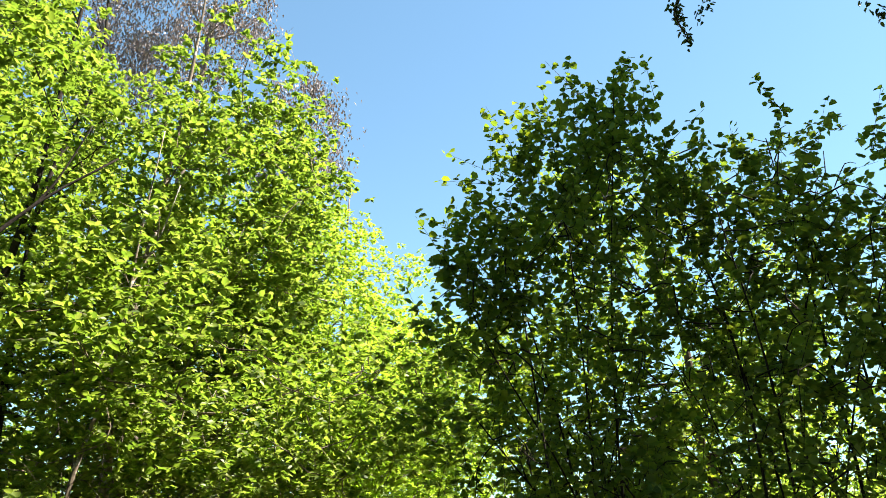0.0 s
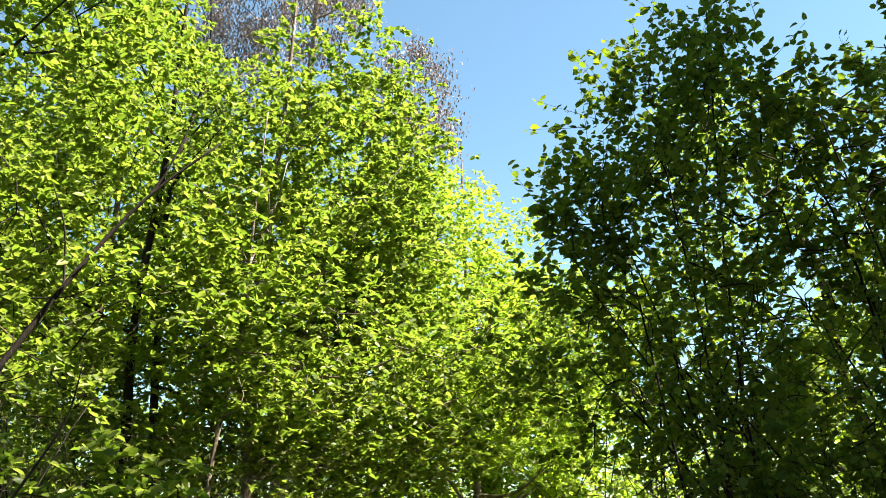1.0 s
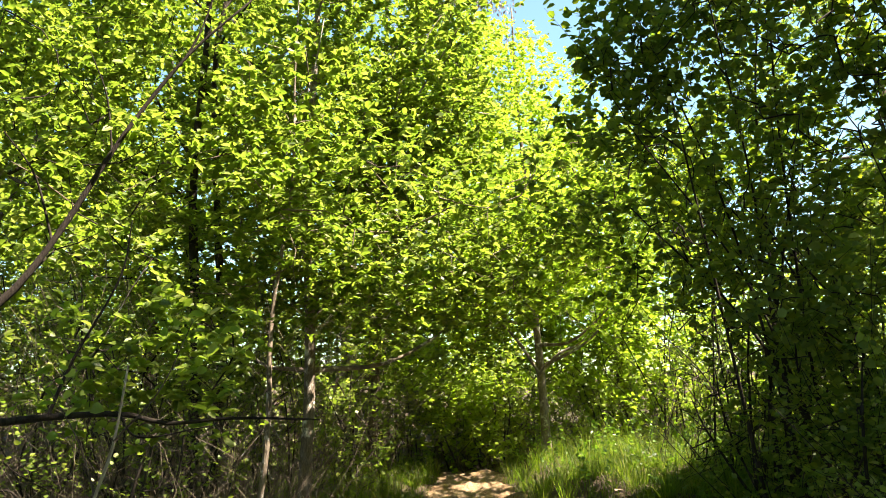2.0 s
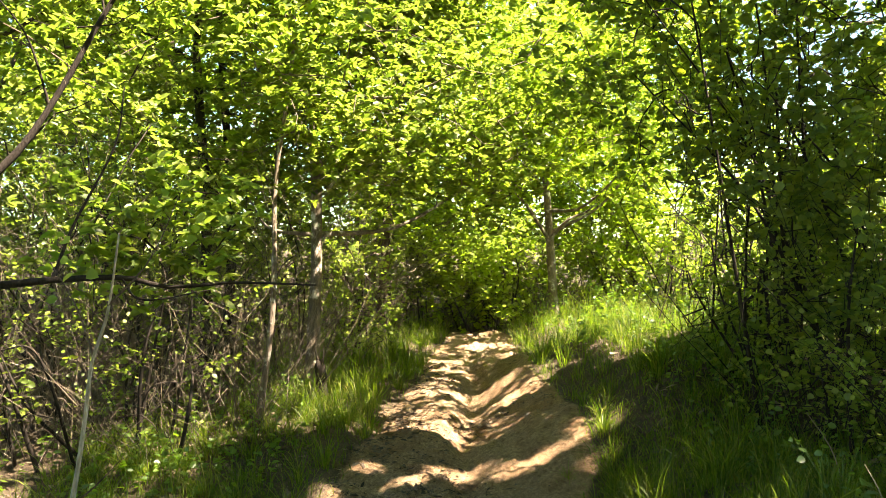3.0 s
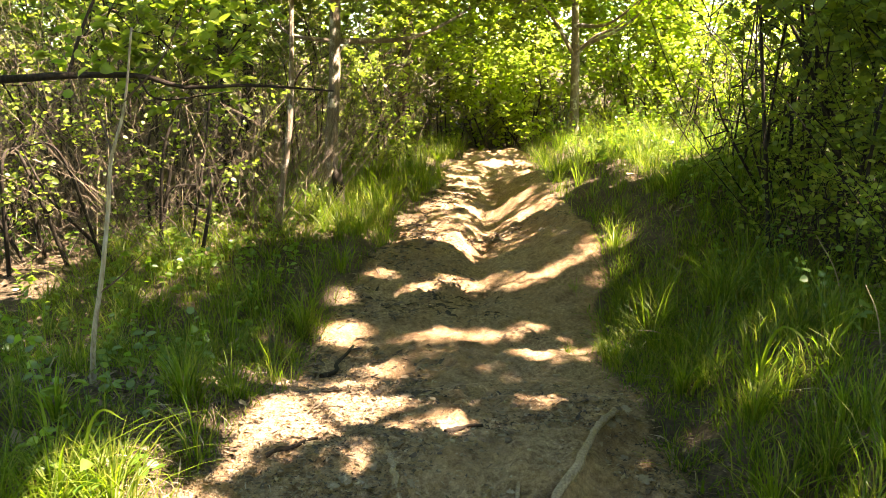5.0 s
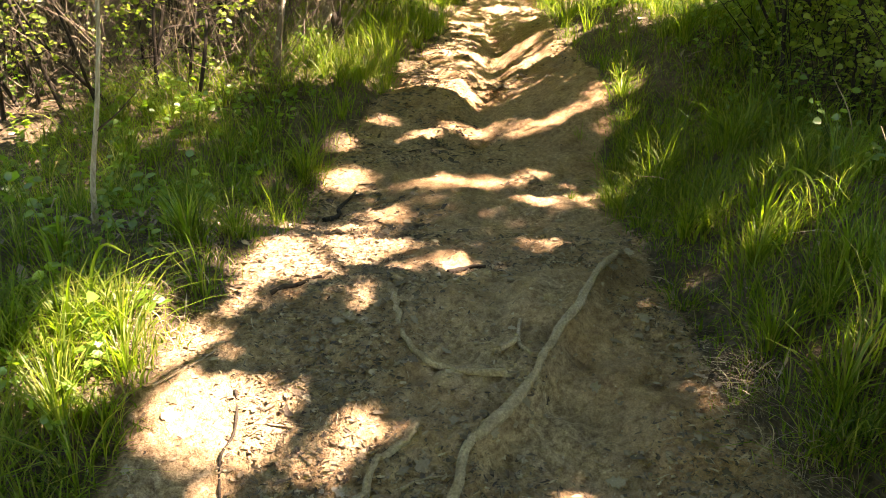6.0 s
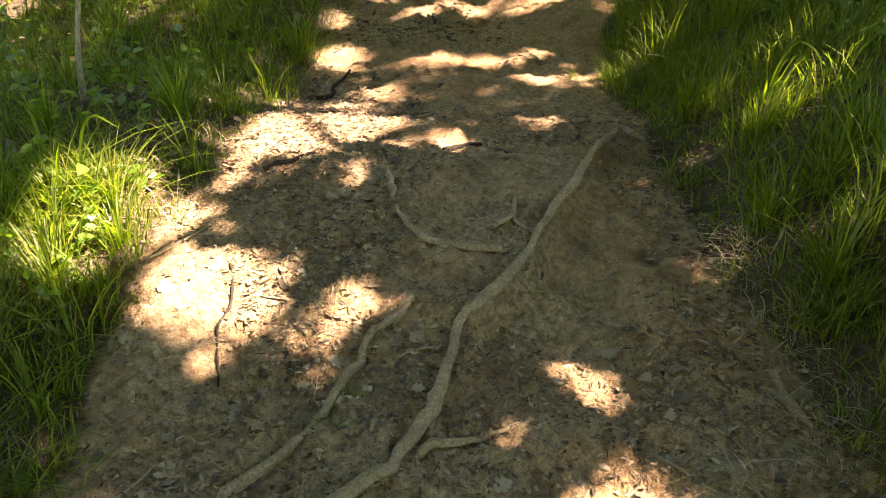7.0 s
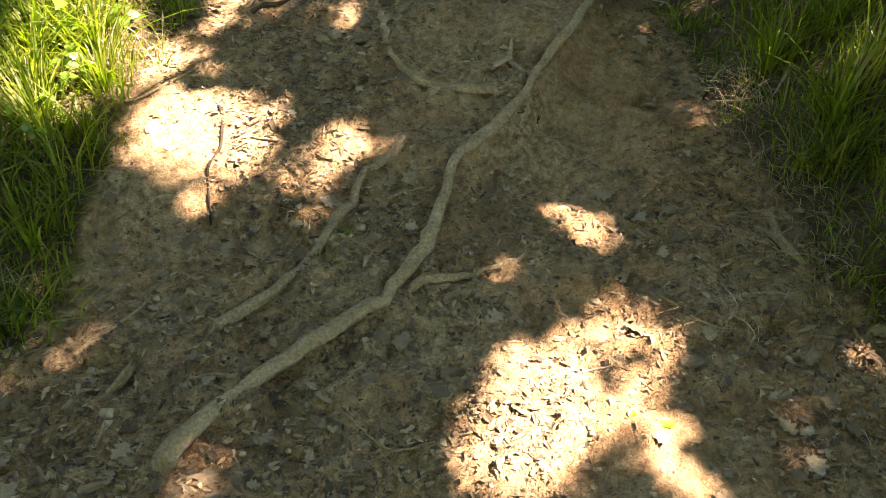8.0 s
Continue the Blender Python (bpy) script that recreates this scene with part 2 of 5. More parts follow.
def leaves(shape, at, size, rng, pitch=(-35, 15), spin=50, width=0.36, curl=0.10, kite=False):
    """A folded leaf at each place: six-cornered, or a plain kite for leaves far off."""
    n = len(at)
    if n == 0:
        return shape
    az, el = rng.uniform(0, 2 * np.pi, n), np.radians(rng.uniform(*pitch, n))
    d = np.stack([np.cos(az) * np.cos(el), np.sin(az) * np.cos(el), np.sin(el)], 1)
    s = np.stack([-np.sin(az), np.cos(az), 0 * az], 1)
    up = np.cross(d, s)
    r = np.radians(rng.normal(0, spin, n))[:, None]
    s, up = s * np.cos(r) + up * np.sin(r), up * np.cos(r) - s * np.sin(r)
    L = (size * rng.uniform(0.65, 1.25, n))[:, None]
    w = (np.asarray(width) * rng.uniform(0.85, 1.15, n))[:, None]
    c = curl * rng.uniform(0.3, 1.6, n)[:, None]
    if kite:
        v = np.stack([at, at + L * (0.42 * d + w * s + c * up), at + L * (d - c * up), at + L * (0.42 * d - w * s + c * up)], 1).reshape(-1, 3)
        return shape.add(v, np.arange(4 * n).reshape(-1, 4))
    pts = [at, at + L * (0.28 * d + w * s + c * up), at + L * (0.70 * d + 0.82 * w * s + c * 0.7 * up), at + L * (d - c * up),
           at + L * (0.70 * d - 0.82 * w * s + c * 0.7 * up), at + L * (0.28 * d - w * s + c * up)]
    v = np.stack(pts, 1).reshape(-1, 3)
    o = np.arange(n)[:, None] * 6
    return shape.add(v, np.concatenate([o + [0, 3, 2, 1], o + [0, 5, 4, 3]]))


def flakes(shape, at, size, rng, tilt=16, slim=(0.16, 0.62)):
    """Crumpled bits of dead leaf: six uneven corners, folded across the middle."""
    n = len(at)
    az, el, ro = rng.uniform(0, 2 * np.pi, n), np.radians(rng.normal(0, tilt * 0.6, n)), np.radians(rng.normal(0, tilt * 0.6, n))
    d = np.stack([np.cos(az) * np.cos(el), np.sin(az) * np.cos(el), np.sin(el)], 1)
    s = np.stack([-np.sin(az) * np.cos(ro), np.cos(az) * np.cos(ro), np.sin(ro)], 1)
    up = np.cross(d, s)
    w = rng.uniform(*slim, (n, 1))
    pts = []
    for k, (a, b) in enumerate(((-0.5, 0.0), (-0.28, 0.42), (0.25, 0.46), (0.5, 0.0), (0.28, -0.42), (-0.25, -0.46))):
        r = rng.uniform(0.35, 1.35, (n, 1))
        lift = np.abs(rng.normal(0, 0.07, (n, 1))) * (k not in (0, 3))
        pts.append(at + size[:, None] * (r * (a * d + b * w * s) + lift * up))
    v = np.stack(pts, 1).reshape(-1, 3)
    o = np.arange(n)[:, None] * 6
    return shape.add(v, np.concatenate([o + [0, 3, 2, 1], o + [0, 5, 4, 3]]))


def blades(shape, at, height, rng, width=0.006, bend=0.5, rows=4, way=None):
    n = len(at)
    if n == 0:
        return shape
    az = rng.uniform(0, 2 * np.pi, n) if way is None else way
    lean = np.stack([np.cos(az), np.sin(az), 0 * az], 1)
    side = np.stack([-np.sin(az), np.cos(az), 0 * az], 1)
    turn = rng.normal(0, 0.6, n)[:, None]
    side = side * np.cos(turn) + lean * np.sin(turn)
    h = (height * rng.uniform(0.5, 1.25, n))[:, None]
    k = (bend * rng.uniform(0.2, 1.6, n))[:, None]
    w = (width * rng.uniform(0.6, 1.3, n))[:, None]
    v = []
    for f, g in zip(np.linspace(0, 1, rows), np.interp(np.linspace(0, 1, rows), [0, 0.4, 1], [0.75, 1, 0.12])):
        mid = at + h * (lean * k * f**2 + np.array([0, 0, 1]) * (f - 0.38 * np.minimum(k, 1.3) * f**3))
        v += [mid - side * w * g / 2, mid + side * w * g / 2]
    v = np.stack(v, 1).reshape(-1, 3)
    o = np.arange(n)[:, None] * rows * 2
    q = [o + [2 * i, 2 * i + 1, 2 * i + 3, 2 * i + 2] for i in range(rows - 1)]
    return shape.add(v, np.concatenate(q))


# ---- the lie of the land ----
def hashed(ix, iy):
    h = np.sin(ix * 127.1 + iy * 311.7) * 43758.5453
    return h - np.floor(h)


def value_noise(x, y):
    ix, iy = np.floor(x), np.floor(y)
    fx, fy = x - ix, y - iy
    fx, fy = fx * fx * (3 - 2 * fx), fy * fy * (3 - 2 * fy)
    a, b, c, d = hashed(ix, iy), hashed(ix + 1, iy), hashed(ix, iy + 1), hashed(ix + 1, iy + 1)
    return a + (b - a) * fx + (c - a) * fy + (a - b - c + d) * fx * fy - 0.5


def fbm(x, y, octaves=4):
    return sum(value_noise(x * 2**o + 17 * o, y * 2**o - 9 * o) / 2**o for o in range(octaves))


EDGE_Y = [-3, 0.3, 1.2, 1.6, 2.1, 2.6, 3.4, 4.3, 5.3, 6.1, 7.6, 8.2, 10.2, 12.2, 14]
EDGE_L = [-1.7, -1.35, -1.04, -1.0, -0.97, -0.91, -0.83, -0.86, -0.69, -0.65, -0.45, -0.34, -0.17, 0.12, 0.2]
EDGE_R = [1.9, 1.6, 1.2, 1.0, 0.84, 0.86, 0.78, 0.73, 0.98, 1.0, 0.85, 0.87, 1.0, 1.0, 0.7]


def step(x, a, b):
    u = np.clip((x - a) / (b - a), 0, 1)
    return u * u * (3 - 2 * u)


def hump(x, y, cx, cy, sx, sy):
    return np.exp(-((x - cx) / sx) ** 2 - ((y - cy) / sy) ** 2)


LENGTH_Y = [-2, 0.0, 1.4, 1.7, 2.1, 2.7, 3.2, 3.8, 4.3, 5.0, 6.0, 8.0, 12.5]
LENGTH_Z = [-0.24, -0.22, -0.17, -0.11, 0.0, 0.09, 0.05, -0.07, -0.13, -0.10, -0.02, 0.06, 0.08]


def on_trail(x, y):
    """1 on the bare trail, 0 off it."""
    wob = 0.16 * fbm(x * 1.7, y * 1.7)
    left, right = np.interp(y, EDGE_Y, EDGE_L) + wob, np.interp(y, EDGE_Y, EDGE_R) + wob
    end = 1 - step(y, 12.6, 13.6)
    return step(x, left - 0.10, left + 0.12) * (1 - step(x, right - 0.12, right + 0.10)) * end


ROOT_LINE = [(0.68, 3.18), (0.57, 2.98), (0.51, 2.84), (0.43, 2.61), (0.31, 2.40), (0.23, 2.22), (0.13, 2.06), (0.03, 1.95), (-0.02, 1.75), (-0.06, 1.61), (-0.13, 1.49),
             (-0.25, 1.36), (-0.37, 1.26), (-0.50, 1.08), (-0.58, 0.95)]


def height(x, y):
    x, y = np.asarray(x, float), np.asarray(y, float)
    t = on_trail(x, y)
    left, right = np.interp(y, EDGE_Y, EDGE_L), np.interp(y, EDGE_Y, EDGE_R)
    z = np.interp(y, LENGTH_Y, LENGTH_Z) + 0.04 * hump(x, y, 0.05, 4.2, 0.7, 0.25) - 0.06 * hump(x, y, -0.6, 4.5, 0.35, 0.6)
    groove = 0.22 + 0.10 * np.sin(y * 0.9)
    z = z - 0.10 * np.exp(-((x - groove) / 0.13) ** 2) * step(y, 4.7, 5.6) * (1 - step(y, 8.8, 10.5))
    z = z + 0.05 * hump(x, y, -0.15, 6.3, 0.28, 1.4)
    z = z + 0.24 * step(x, groove + 0.05, right + 0.05) * step(y, 4.8, 5.8) * (1 - step(y, 8.2, 10.5))
    z = z + 0.019 * np.sin(y * 5.6 + 1.5 * x + 1.2 * fbm(x * 1.3, y * 1.3)) * step(y, 4.6, 5.4) * t
    # the ground drops on the far side of the long root
    rx = np.interp(y, [p[1] for p in reversed(ROOT_LINE)], [p[0] for p in reversed(ROOT_LINE)])
    z = z - 0.08 * step(x, rx - 0.01, rx + 0.10) * (1 - step(x, rx + 0.35, rx + 0.8)) * step(y, 1.6, 2.0) * (1 - step(y, 2.9, 3.4))
    # banks
    over = np.maximum(x - right, 0)
    along = (1 - step(y, 14, 22)) * step(y, -8, -2)
    z = z + along * 0.34 * step(over, -0.02, 0.75) * (1 - 0.45 * step(y, 6, 9)) + along * 0.10 * step(over, 0.8, 4)
    under = np.maximum(left - x, 0)
    z = z + along * (0.07 * step(under, -0.02, 0.35) - 0.10 * step(under, 1.0, 4))
    z = z + 0.5 * step(y, 13.5, 24) + 0.25 * fbm(x * 0.15, y * 0.15) * step(np.hypot(x, y - 4), 6, 20)
    rough = fbm(x * 2.3, y * 2.3) * 0.055 + fbm(x * 9, y * 9) * 0.040 + fbm(x * 27, y * 27, 2) * 0.026
    return z + rough * (0.65 + 0.35 * t)


def ground():
    xs = np.concatenate([-np.geomspace(400, 2.4, 60), np.arange(-2.38, -1.2, 0.05), np.arange(-1.2, 1.4, 0.024), np.arange(1.42, 2.6, 0.05), np.geomspace(2.65, 400, 60)])
    ys = np.concatenate([-np.geomspace(400, 0.6, 40), np.arange(-0.5, 0.5, 0.06), np.arange(0.5, 3.6, 0.024), np.arange(3.6, 7, 0.04), np.arange(7, 14, 0.07), np.geomspace(14.1, 600, 60)])
    X, Y = np.meshgrid(xs, ys)
    Z = height(X, Y)
    i, j = np.meshgrid(np.arange(len(ys) - 1), np.arange(len(xs) - 1), indexing="ij")
    k = len(xs)
    q = np.stack([i * k + j, i * k + j + 1, (i + 1) * k + j + 1, (i + 1) * k + j], -1)
    me = Shape().add(np.stack([X, Y, Z], -1), q).mesh("ground")
    clay = 0.55 * hump(X, Y, 0.75, 6.4, 0.45, 1.5) + 0.8 * hump(X, Y, 0.12, 1.72, 0.12, 0.14) + 0.6 * hump(X, Y, 0.75, 2.0, 0.25, 0.5) + 0.5 * hump(X, Y, -0.1, 6.0, 0.4, 0.6)
    for name, values in (("trail", on_trail(X, Y)), ("clay", np.clip(clay, 0, 1))):
        me.attributes.new(name, "FLOAT", "POINT").data.foreach_set("value", values.ravel().astype(np.float32))
    ob = part("ground", me, SOIL)
    tagged(ob, "bare rutted clay trail through dark woodland soil", "ground", kind="structure")


ground()

# ---- sun flecks: foliage is cut away sunward of these places ----
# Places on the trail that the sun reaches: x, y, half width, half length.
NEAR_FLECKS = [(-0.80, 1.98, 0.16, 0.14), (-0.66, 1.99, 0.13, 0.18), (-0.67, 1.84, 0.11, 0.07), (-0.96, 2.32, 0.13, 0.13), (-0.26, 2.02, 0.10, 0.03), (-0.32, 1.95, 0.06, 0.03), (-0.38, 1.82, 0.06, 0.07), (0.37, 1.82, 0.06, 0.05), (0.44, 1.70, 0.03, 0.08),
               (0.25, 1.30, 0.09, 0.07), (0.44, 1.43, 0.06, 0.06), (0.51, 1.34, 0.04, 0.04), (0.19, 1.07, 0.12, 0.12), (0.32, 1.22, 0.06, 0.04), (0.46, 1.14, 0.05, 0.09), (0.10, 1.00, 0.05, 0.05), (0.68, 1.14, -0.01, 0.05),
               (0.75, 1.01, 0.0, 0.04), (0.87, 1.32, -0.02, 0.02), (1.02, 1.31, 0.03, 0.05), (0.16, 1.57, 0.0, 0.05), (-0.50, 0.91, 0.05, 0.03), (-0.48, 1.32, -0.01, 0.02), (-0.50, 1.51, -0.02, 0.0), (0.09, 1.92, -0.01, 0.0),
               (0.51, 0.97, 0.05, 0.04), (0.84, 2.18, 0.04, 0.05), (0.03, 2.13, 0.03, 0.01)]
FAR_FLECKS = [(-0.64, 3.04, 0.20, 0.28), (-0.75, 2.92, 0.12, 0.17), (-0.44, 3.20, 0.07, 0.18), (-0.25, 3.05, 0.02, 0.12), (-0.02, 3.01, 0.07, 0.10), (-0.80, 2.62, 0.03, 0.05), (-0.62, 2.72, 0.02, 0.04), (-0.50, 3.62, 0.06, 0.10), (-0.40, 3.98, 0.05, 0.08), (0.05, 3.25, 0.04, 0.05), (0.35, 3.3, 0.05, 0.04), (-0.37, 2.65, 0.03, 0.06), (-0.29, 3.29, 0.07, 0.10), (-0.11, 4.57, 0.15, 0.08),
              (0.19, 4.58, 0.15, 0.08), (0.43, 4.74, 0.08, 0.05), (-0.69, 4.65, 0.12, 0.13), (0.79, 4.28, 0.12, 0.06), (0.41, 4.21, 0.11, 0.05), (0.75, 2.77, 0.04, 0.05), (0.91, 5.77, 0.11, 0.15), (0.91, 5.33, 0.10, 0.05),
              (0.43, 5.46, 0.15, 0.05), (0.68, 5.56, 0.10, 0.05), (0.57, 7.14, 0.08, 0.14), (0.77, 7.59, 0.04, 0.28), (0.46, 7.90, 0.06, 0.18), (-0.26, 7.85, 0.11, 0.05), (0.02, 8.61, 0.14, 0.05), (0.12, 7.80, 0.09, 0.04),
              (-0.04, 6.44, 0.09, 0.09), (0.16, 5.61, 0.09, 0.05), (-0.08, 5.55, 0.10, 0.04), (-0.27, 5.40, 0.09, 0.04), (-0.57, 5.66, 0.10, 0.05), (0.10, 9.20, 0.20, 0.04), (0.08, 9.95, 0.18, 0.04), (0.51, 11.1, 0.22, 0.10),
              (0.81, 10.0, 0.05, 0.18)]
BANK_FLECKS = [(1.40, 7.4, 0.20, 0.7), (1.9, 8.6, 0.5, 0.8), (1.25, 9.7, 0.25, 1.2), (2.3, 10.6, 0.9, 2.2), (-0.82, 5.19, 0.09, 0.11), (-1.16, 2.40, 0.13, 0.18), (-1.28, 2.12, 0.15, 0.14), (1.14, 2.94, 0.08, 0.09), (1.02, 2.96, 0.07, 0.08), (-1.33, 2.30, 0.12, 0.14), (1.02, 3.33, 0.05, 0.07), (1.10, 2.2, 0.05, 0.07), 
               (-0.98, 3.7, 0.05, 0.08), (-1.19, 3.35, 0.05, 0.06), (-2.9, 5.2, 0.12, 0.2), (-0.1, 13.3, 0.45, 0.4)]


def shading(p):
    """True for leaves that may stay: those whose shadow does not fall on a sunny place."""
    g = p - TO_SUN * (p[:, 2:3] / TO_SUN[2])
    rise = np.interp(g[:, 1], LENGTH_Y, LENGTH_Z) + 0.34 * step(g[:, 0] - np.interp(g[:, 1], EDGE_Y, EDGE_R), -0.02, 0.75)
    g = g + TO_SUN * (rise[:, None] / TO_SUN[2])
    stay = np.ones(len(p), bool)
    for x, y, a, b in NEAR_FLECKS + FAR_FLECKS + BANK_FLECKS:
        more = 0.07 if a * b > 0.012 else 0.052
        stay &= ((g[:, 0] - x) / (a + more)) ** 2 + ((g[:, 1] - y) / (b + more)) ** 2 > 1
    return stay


# ---- trees ----
def inside(rng, n, centre, radii, hollow=0.0):
    d = unit(rng.standard_normal((n, 3)))
    r = rng.uniform(hollow**3, 1, (n, 1)) ** (1 / 3)
    return np.array(centre) + d * r * np.array(radii)


def out_of_view(p):
    """True outside the open sky in the camera's view; keeps the shading oaks unseen."""
    d = p - np.array([-0.4, 0.1, 1.6])
    az = np.degrees(np.arctan2(d[:, 0], d[:, 1]))
    el = np.degrees(np.arctan2(d[:, 2], np.hypot(d[:, 0], d[:, 1])))
    return (az > 54) | (az < -40) | (el > 40.5)


def below_sky(p):
    """Boughs that stay under the skyline between the wood and the hazels."""
    d = p - np.array([-0.4, 0.1, 1.6])
    el = np.degrees(np.arctan2(d[:, 2], np.hypot(d[:, 0], d[:, 1])))
    return (el < 17) | (np.degrees(np.arctan2(d[:, 0], d[:, 1])) > 22) & (el < 29)


def nearest_first(clumps, wood):
    """Clumps in the order in which twigs reach them from the wood."""
    far = np.array([np.min(np.linalg.norm(wood - c, axis=1)) for c in clumps])
    return clumps[np.argsort(far)]


def tree(name, base, top, radius, blobs, leaf, bark, label, seed, leaf_size=0.072, per_clump=116, spread=0.24, limbs=7, group="", category="tree",
         bend=0.05, pitch=(-38, 42), spin=30, keep=None, tips=True, width=0.27, boughs=(), footprint=(), sprays=()):
    """A tapered trunk, limbs that end in clumps, twigs to the clumps and a crown of leaves. blobs: centre, radii, clumps."""
    rng = np.random.default_rng(seed)
    bx, by = base
    bz = float(height(bx, by)) - 0.05
    thing = holder(name, (bx, by, bz))
    foot = np.array([bx, by, bz])
    distant = math.hypot(bx, by) > 8.3 or by < 2
    top = np.array(top, float)
    u = np.linspace(0, 1, 6)[:, None]
    spine = foot + (top - foot) * u
    spine[1:-1] += rng.normal(0, bend, (4, 3)) * [1, 1, 0]
    line = smooth_line(spine, 22)
    rad = radius * np.interp(np.linspace(0, 1, 22), [0, 0.04, 0.1, 1], [1.5, 1.15, 1.0, 0.16])
    local = lambda p: np.asarray(p) - foot  # noqa: E731
    part("trunk", tube(Shape(), local(line), rad, 9, rng, 0.05), bark, thing)
    clumps = np.concatenate([inside(rng, int(n), c, r, 0.35) for c, r, n in blobs])
    # clumps added sunward of this ground so that their shade falls on it
    for x0, x1, y0, y1, z0, z1, count in footprint:
        g = np.stack([rng.uniform(x0, x1, count), rng.uniform(y0, y1, count), np.zeros(count)], 1)
        g = g + TO_SUN * (rng.uniform(z0, z1, (count, 1)) / TO_SUN[2])
        clumps = np.concatenate([clumps, g[out_of_view(g)] if name == "oak" else g[below_sky(g)]])
    if keep is not None:
        clumps = clumps[keep(clumps)]
    for start, end, count in sprays:
        f = rng.uniform(0, 1, (count, 1))
        at = np.array(start) * (1 - f) + np.array(end) * f + rng.normal(0, 0.022, (count, 3))
        tagged(part("spray", leaves(Shape(), local(at), 0.045, rng, (-70, 10), 50, 0.24), leaf, thing), kind="stuff")
    for points, r0, r1 in boughs:
        limb = smooth_line(points, 16)
        part("limb", tube(Shape(), local(limb), np.linspace(r0, r1, 16), 7, rng, 0.06), bark, thing)
    # limbs lead to a few clumps spread over the crown; the rest hang on twigs of the nearest limb
    close = np.min(np.linalg.norm(clumps[:, None] - line[None, 6:], axis=2), axis=1) < (9.0 if name == "oak" else 2.6)
    reach = clumps[close] if close.any() else clumps
    if boughs and (reach[:, 2] > 2.3).any():
        reach = reach[reach[:, 2] > 2.3]
    ends = [reach[rng.integers(len(reach))]]
    for _ in range(limbs - 1):
        far = np.min(np.linalg.norm(reach[:, None] - np.array(ends)[None], axis=2), axis=1)
        ends.append(reach[np.argmax(far * rng.uniform(0.7, 1, len(far)))])
    wood = [line[8:]]
    for e in ends:
        cost = np.linalg.norm(line - e, axis=1) + 0.6 * np.maximum(line[:, 2] - e[2] + 0.35 * np.hypot(*(line - e)[:, :2].T), 0)
        k = int(np.clip(np.argmin(cost) + rng.integers(-4, 3), 4, 19))
        s = line[k]
        mid = s + (e - s) * 0.5 + np.array([0, 0, -0.10]) * np.linalg.norm(e - s) + rng.normal(0, 0.08, 3)
        limb = smooth_line([s, mid, e], 10)
        # oak limbs that would shade a sun fleck or come into view are dropped
        if name == "oak" and not (shading(smooth_line([s, mid, e], 60)).all() and out_of_view(limb).all()):
            continue
        r0 = min(rad[k] * 0.6, 0.012 + 0.018 * np.linalg.norm(e - s))
        part("limb", tube(Shape(), local(limb), np.linspace(r0, 0.005, 10), 6, rng, 0.06), bark, thing)
        wood.append(limb[3:])
    wood = np.concatenate(wood)
    twigs = Shape()
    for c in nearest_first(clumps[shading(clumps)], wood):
        d = np.linalg.norm(wood - c, axis=1)
        s = wood[np.argmin(d)]
        if np.linalg.norm(s - c) < 2.2:
            m = (s + c) / 2 + rng.normal(0, 0.06, 3)
            wood = np.concatenate([wood, [m, c]])
            tube(twigs, local(np.array([s, m, c])), [0.007, 0.005, 0.003], 3) if tips else None
        if tips and not distant:
            w = unit(c - s + rng.normal(0, 0.3, 3)) * spread * 1.6
            tube(twigs, local(np.array([c, c + w])), [0.003, 0.0015], 3)
    if twigs.n:
        tagged(part("twigwork", twigs, bark, thing), kind="stuff")
    whorl = 1 if name in ("oak", "grey_poplar") else 8 if leaf_size < 0.09 else 4
    n = rng.poisson(per_clump / whorl, len(clumps))
    at = np.repeat(clumps, n, axis=0)
    shape = rng.normal(0, 1, (len(at), 3))
    axis = np.repeat(unit(rng.standard_normal((len(clumps), 3)) * [1, 1, 0.5]), n, axis=0)
    at = at + shape * spread * 0.5 + axis * rng.uniform(-1.1, 1.1, (len(at), 1)) * spread * 1.2
    at = np.repeat(at, whorl, axis=0)  # leaves stand in whorls at the shoot tips
    at = at + rng.normal(0, 0.1 * leaf_size, at.shape) * (whorl > 1)
    # leaves are removed where their shadow would fall on a sun fleck
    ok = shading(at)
    if keep is not None:
        ok &= keep(at)
    crown = part("crown", leaves(Shape(), local(at[ok]), leaf_size, rng, pitch, spin, width, kite=distant), leaf, thing)
    tagged(crown, kind="stuff")
    return tagged(thing, label, category, group)


WOOD = "young trees of the wood"
tree("birch", (-1.28, 7.8), (-1.0, 8.3, 8.2), 0.06, [((-0.55, 8.3, 5.2), (1.2, 1.4, 2.2), 170), ((0.1, 8.5, 4.6), (0.8, 0.9, 1.5), 50), ((-0.5, 8.2, 3.0), (1.3, 1.0, 1.2), 60)], SPRING, PALE_BARK,
     "slender pale-barked tree with bright spring leaves", 1, group=WOOD, limbs=10, footprint=[(-3.6, -0.4, 6.2, 9.8, 2.0, 3.3, 150)])
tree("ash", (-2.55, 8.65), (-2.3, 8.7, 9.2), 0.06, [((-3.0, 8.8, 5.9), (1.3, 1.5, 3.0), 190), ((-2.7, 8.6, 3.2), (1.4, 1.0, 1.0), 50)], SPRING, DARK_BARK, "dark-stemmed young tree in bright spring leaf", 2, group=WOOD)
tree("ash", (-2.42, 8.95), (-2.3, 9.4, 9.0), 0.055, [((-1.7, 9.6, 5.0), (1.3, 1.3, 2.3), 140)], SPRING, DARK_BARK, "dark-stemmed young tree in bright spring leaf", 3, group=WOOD)
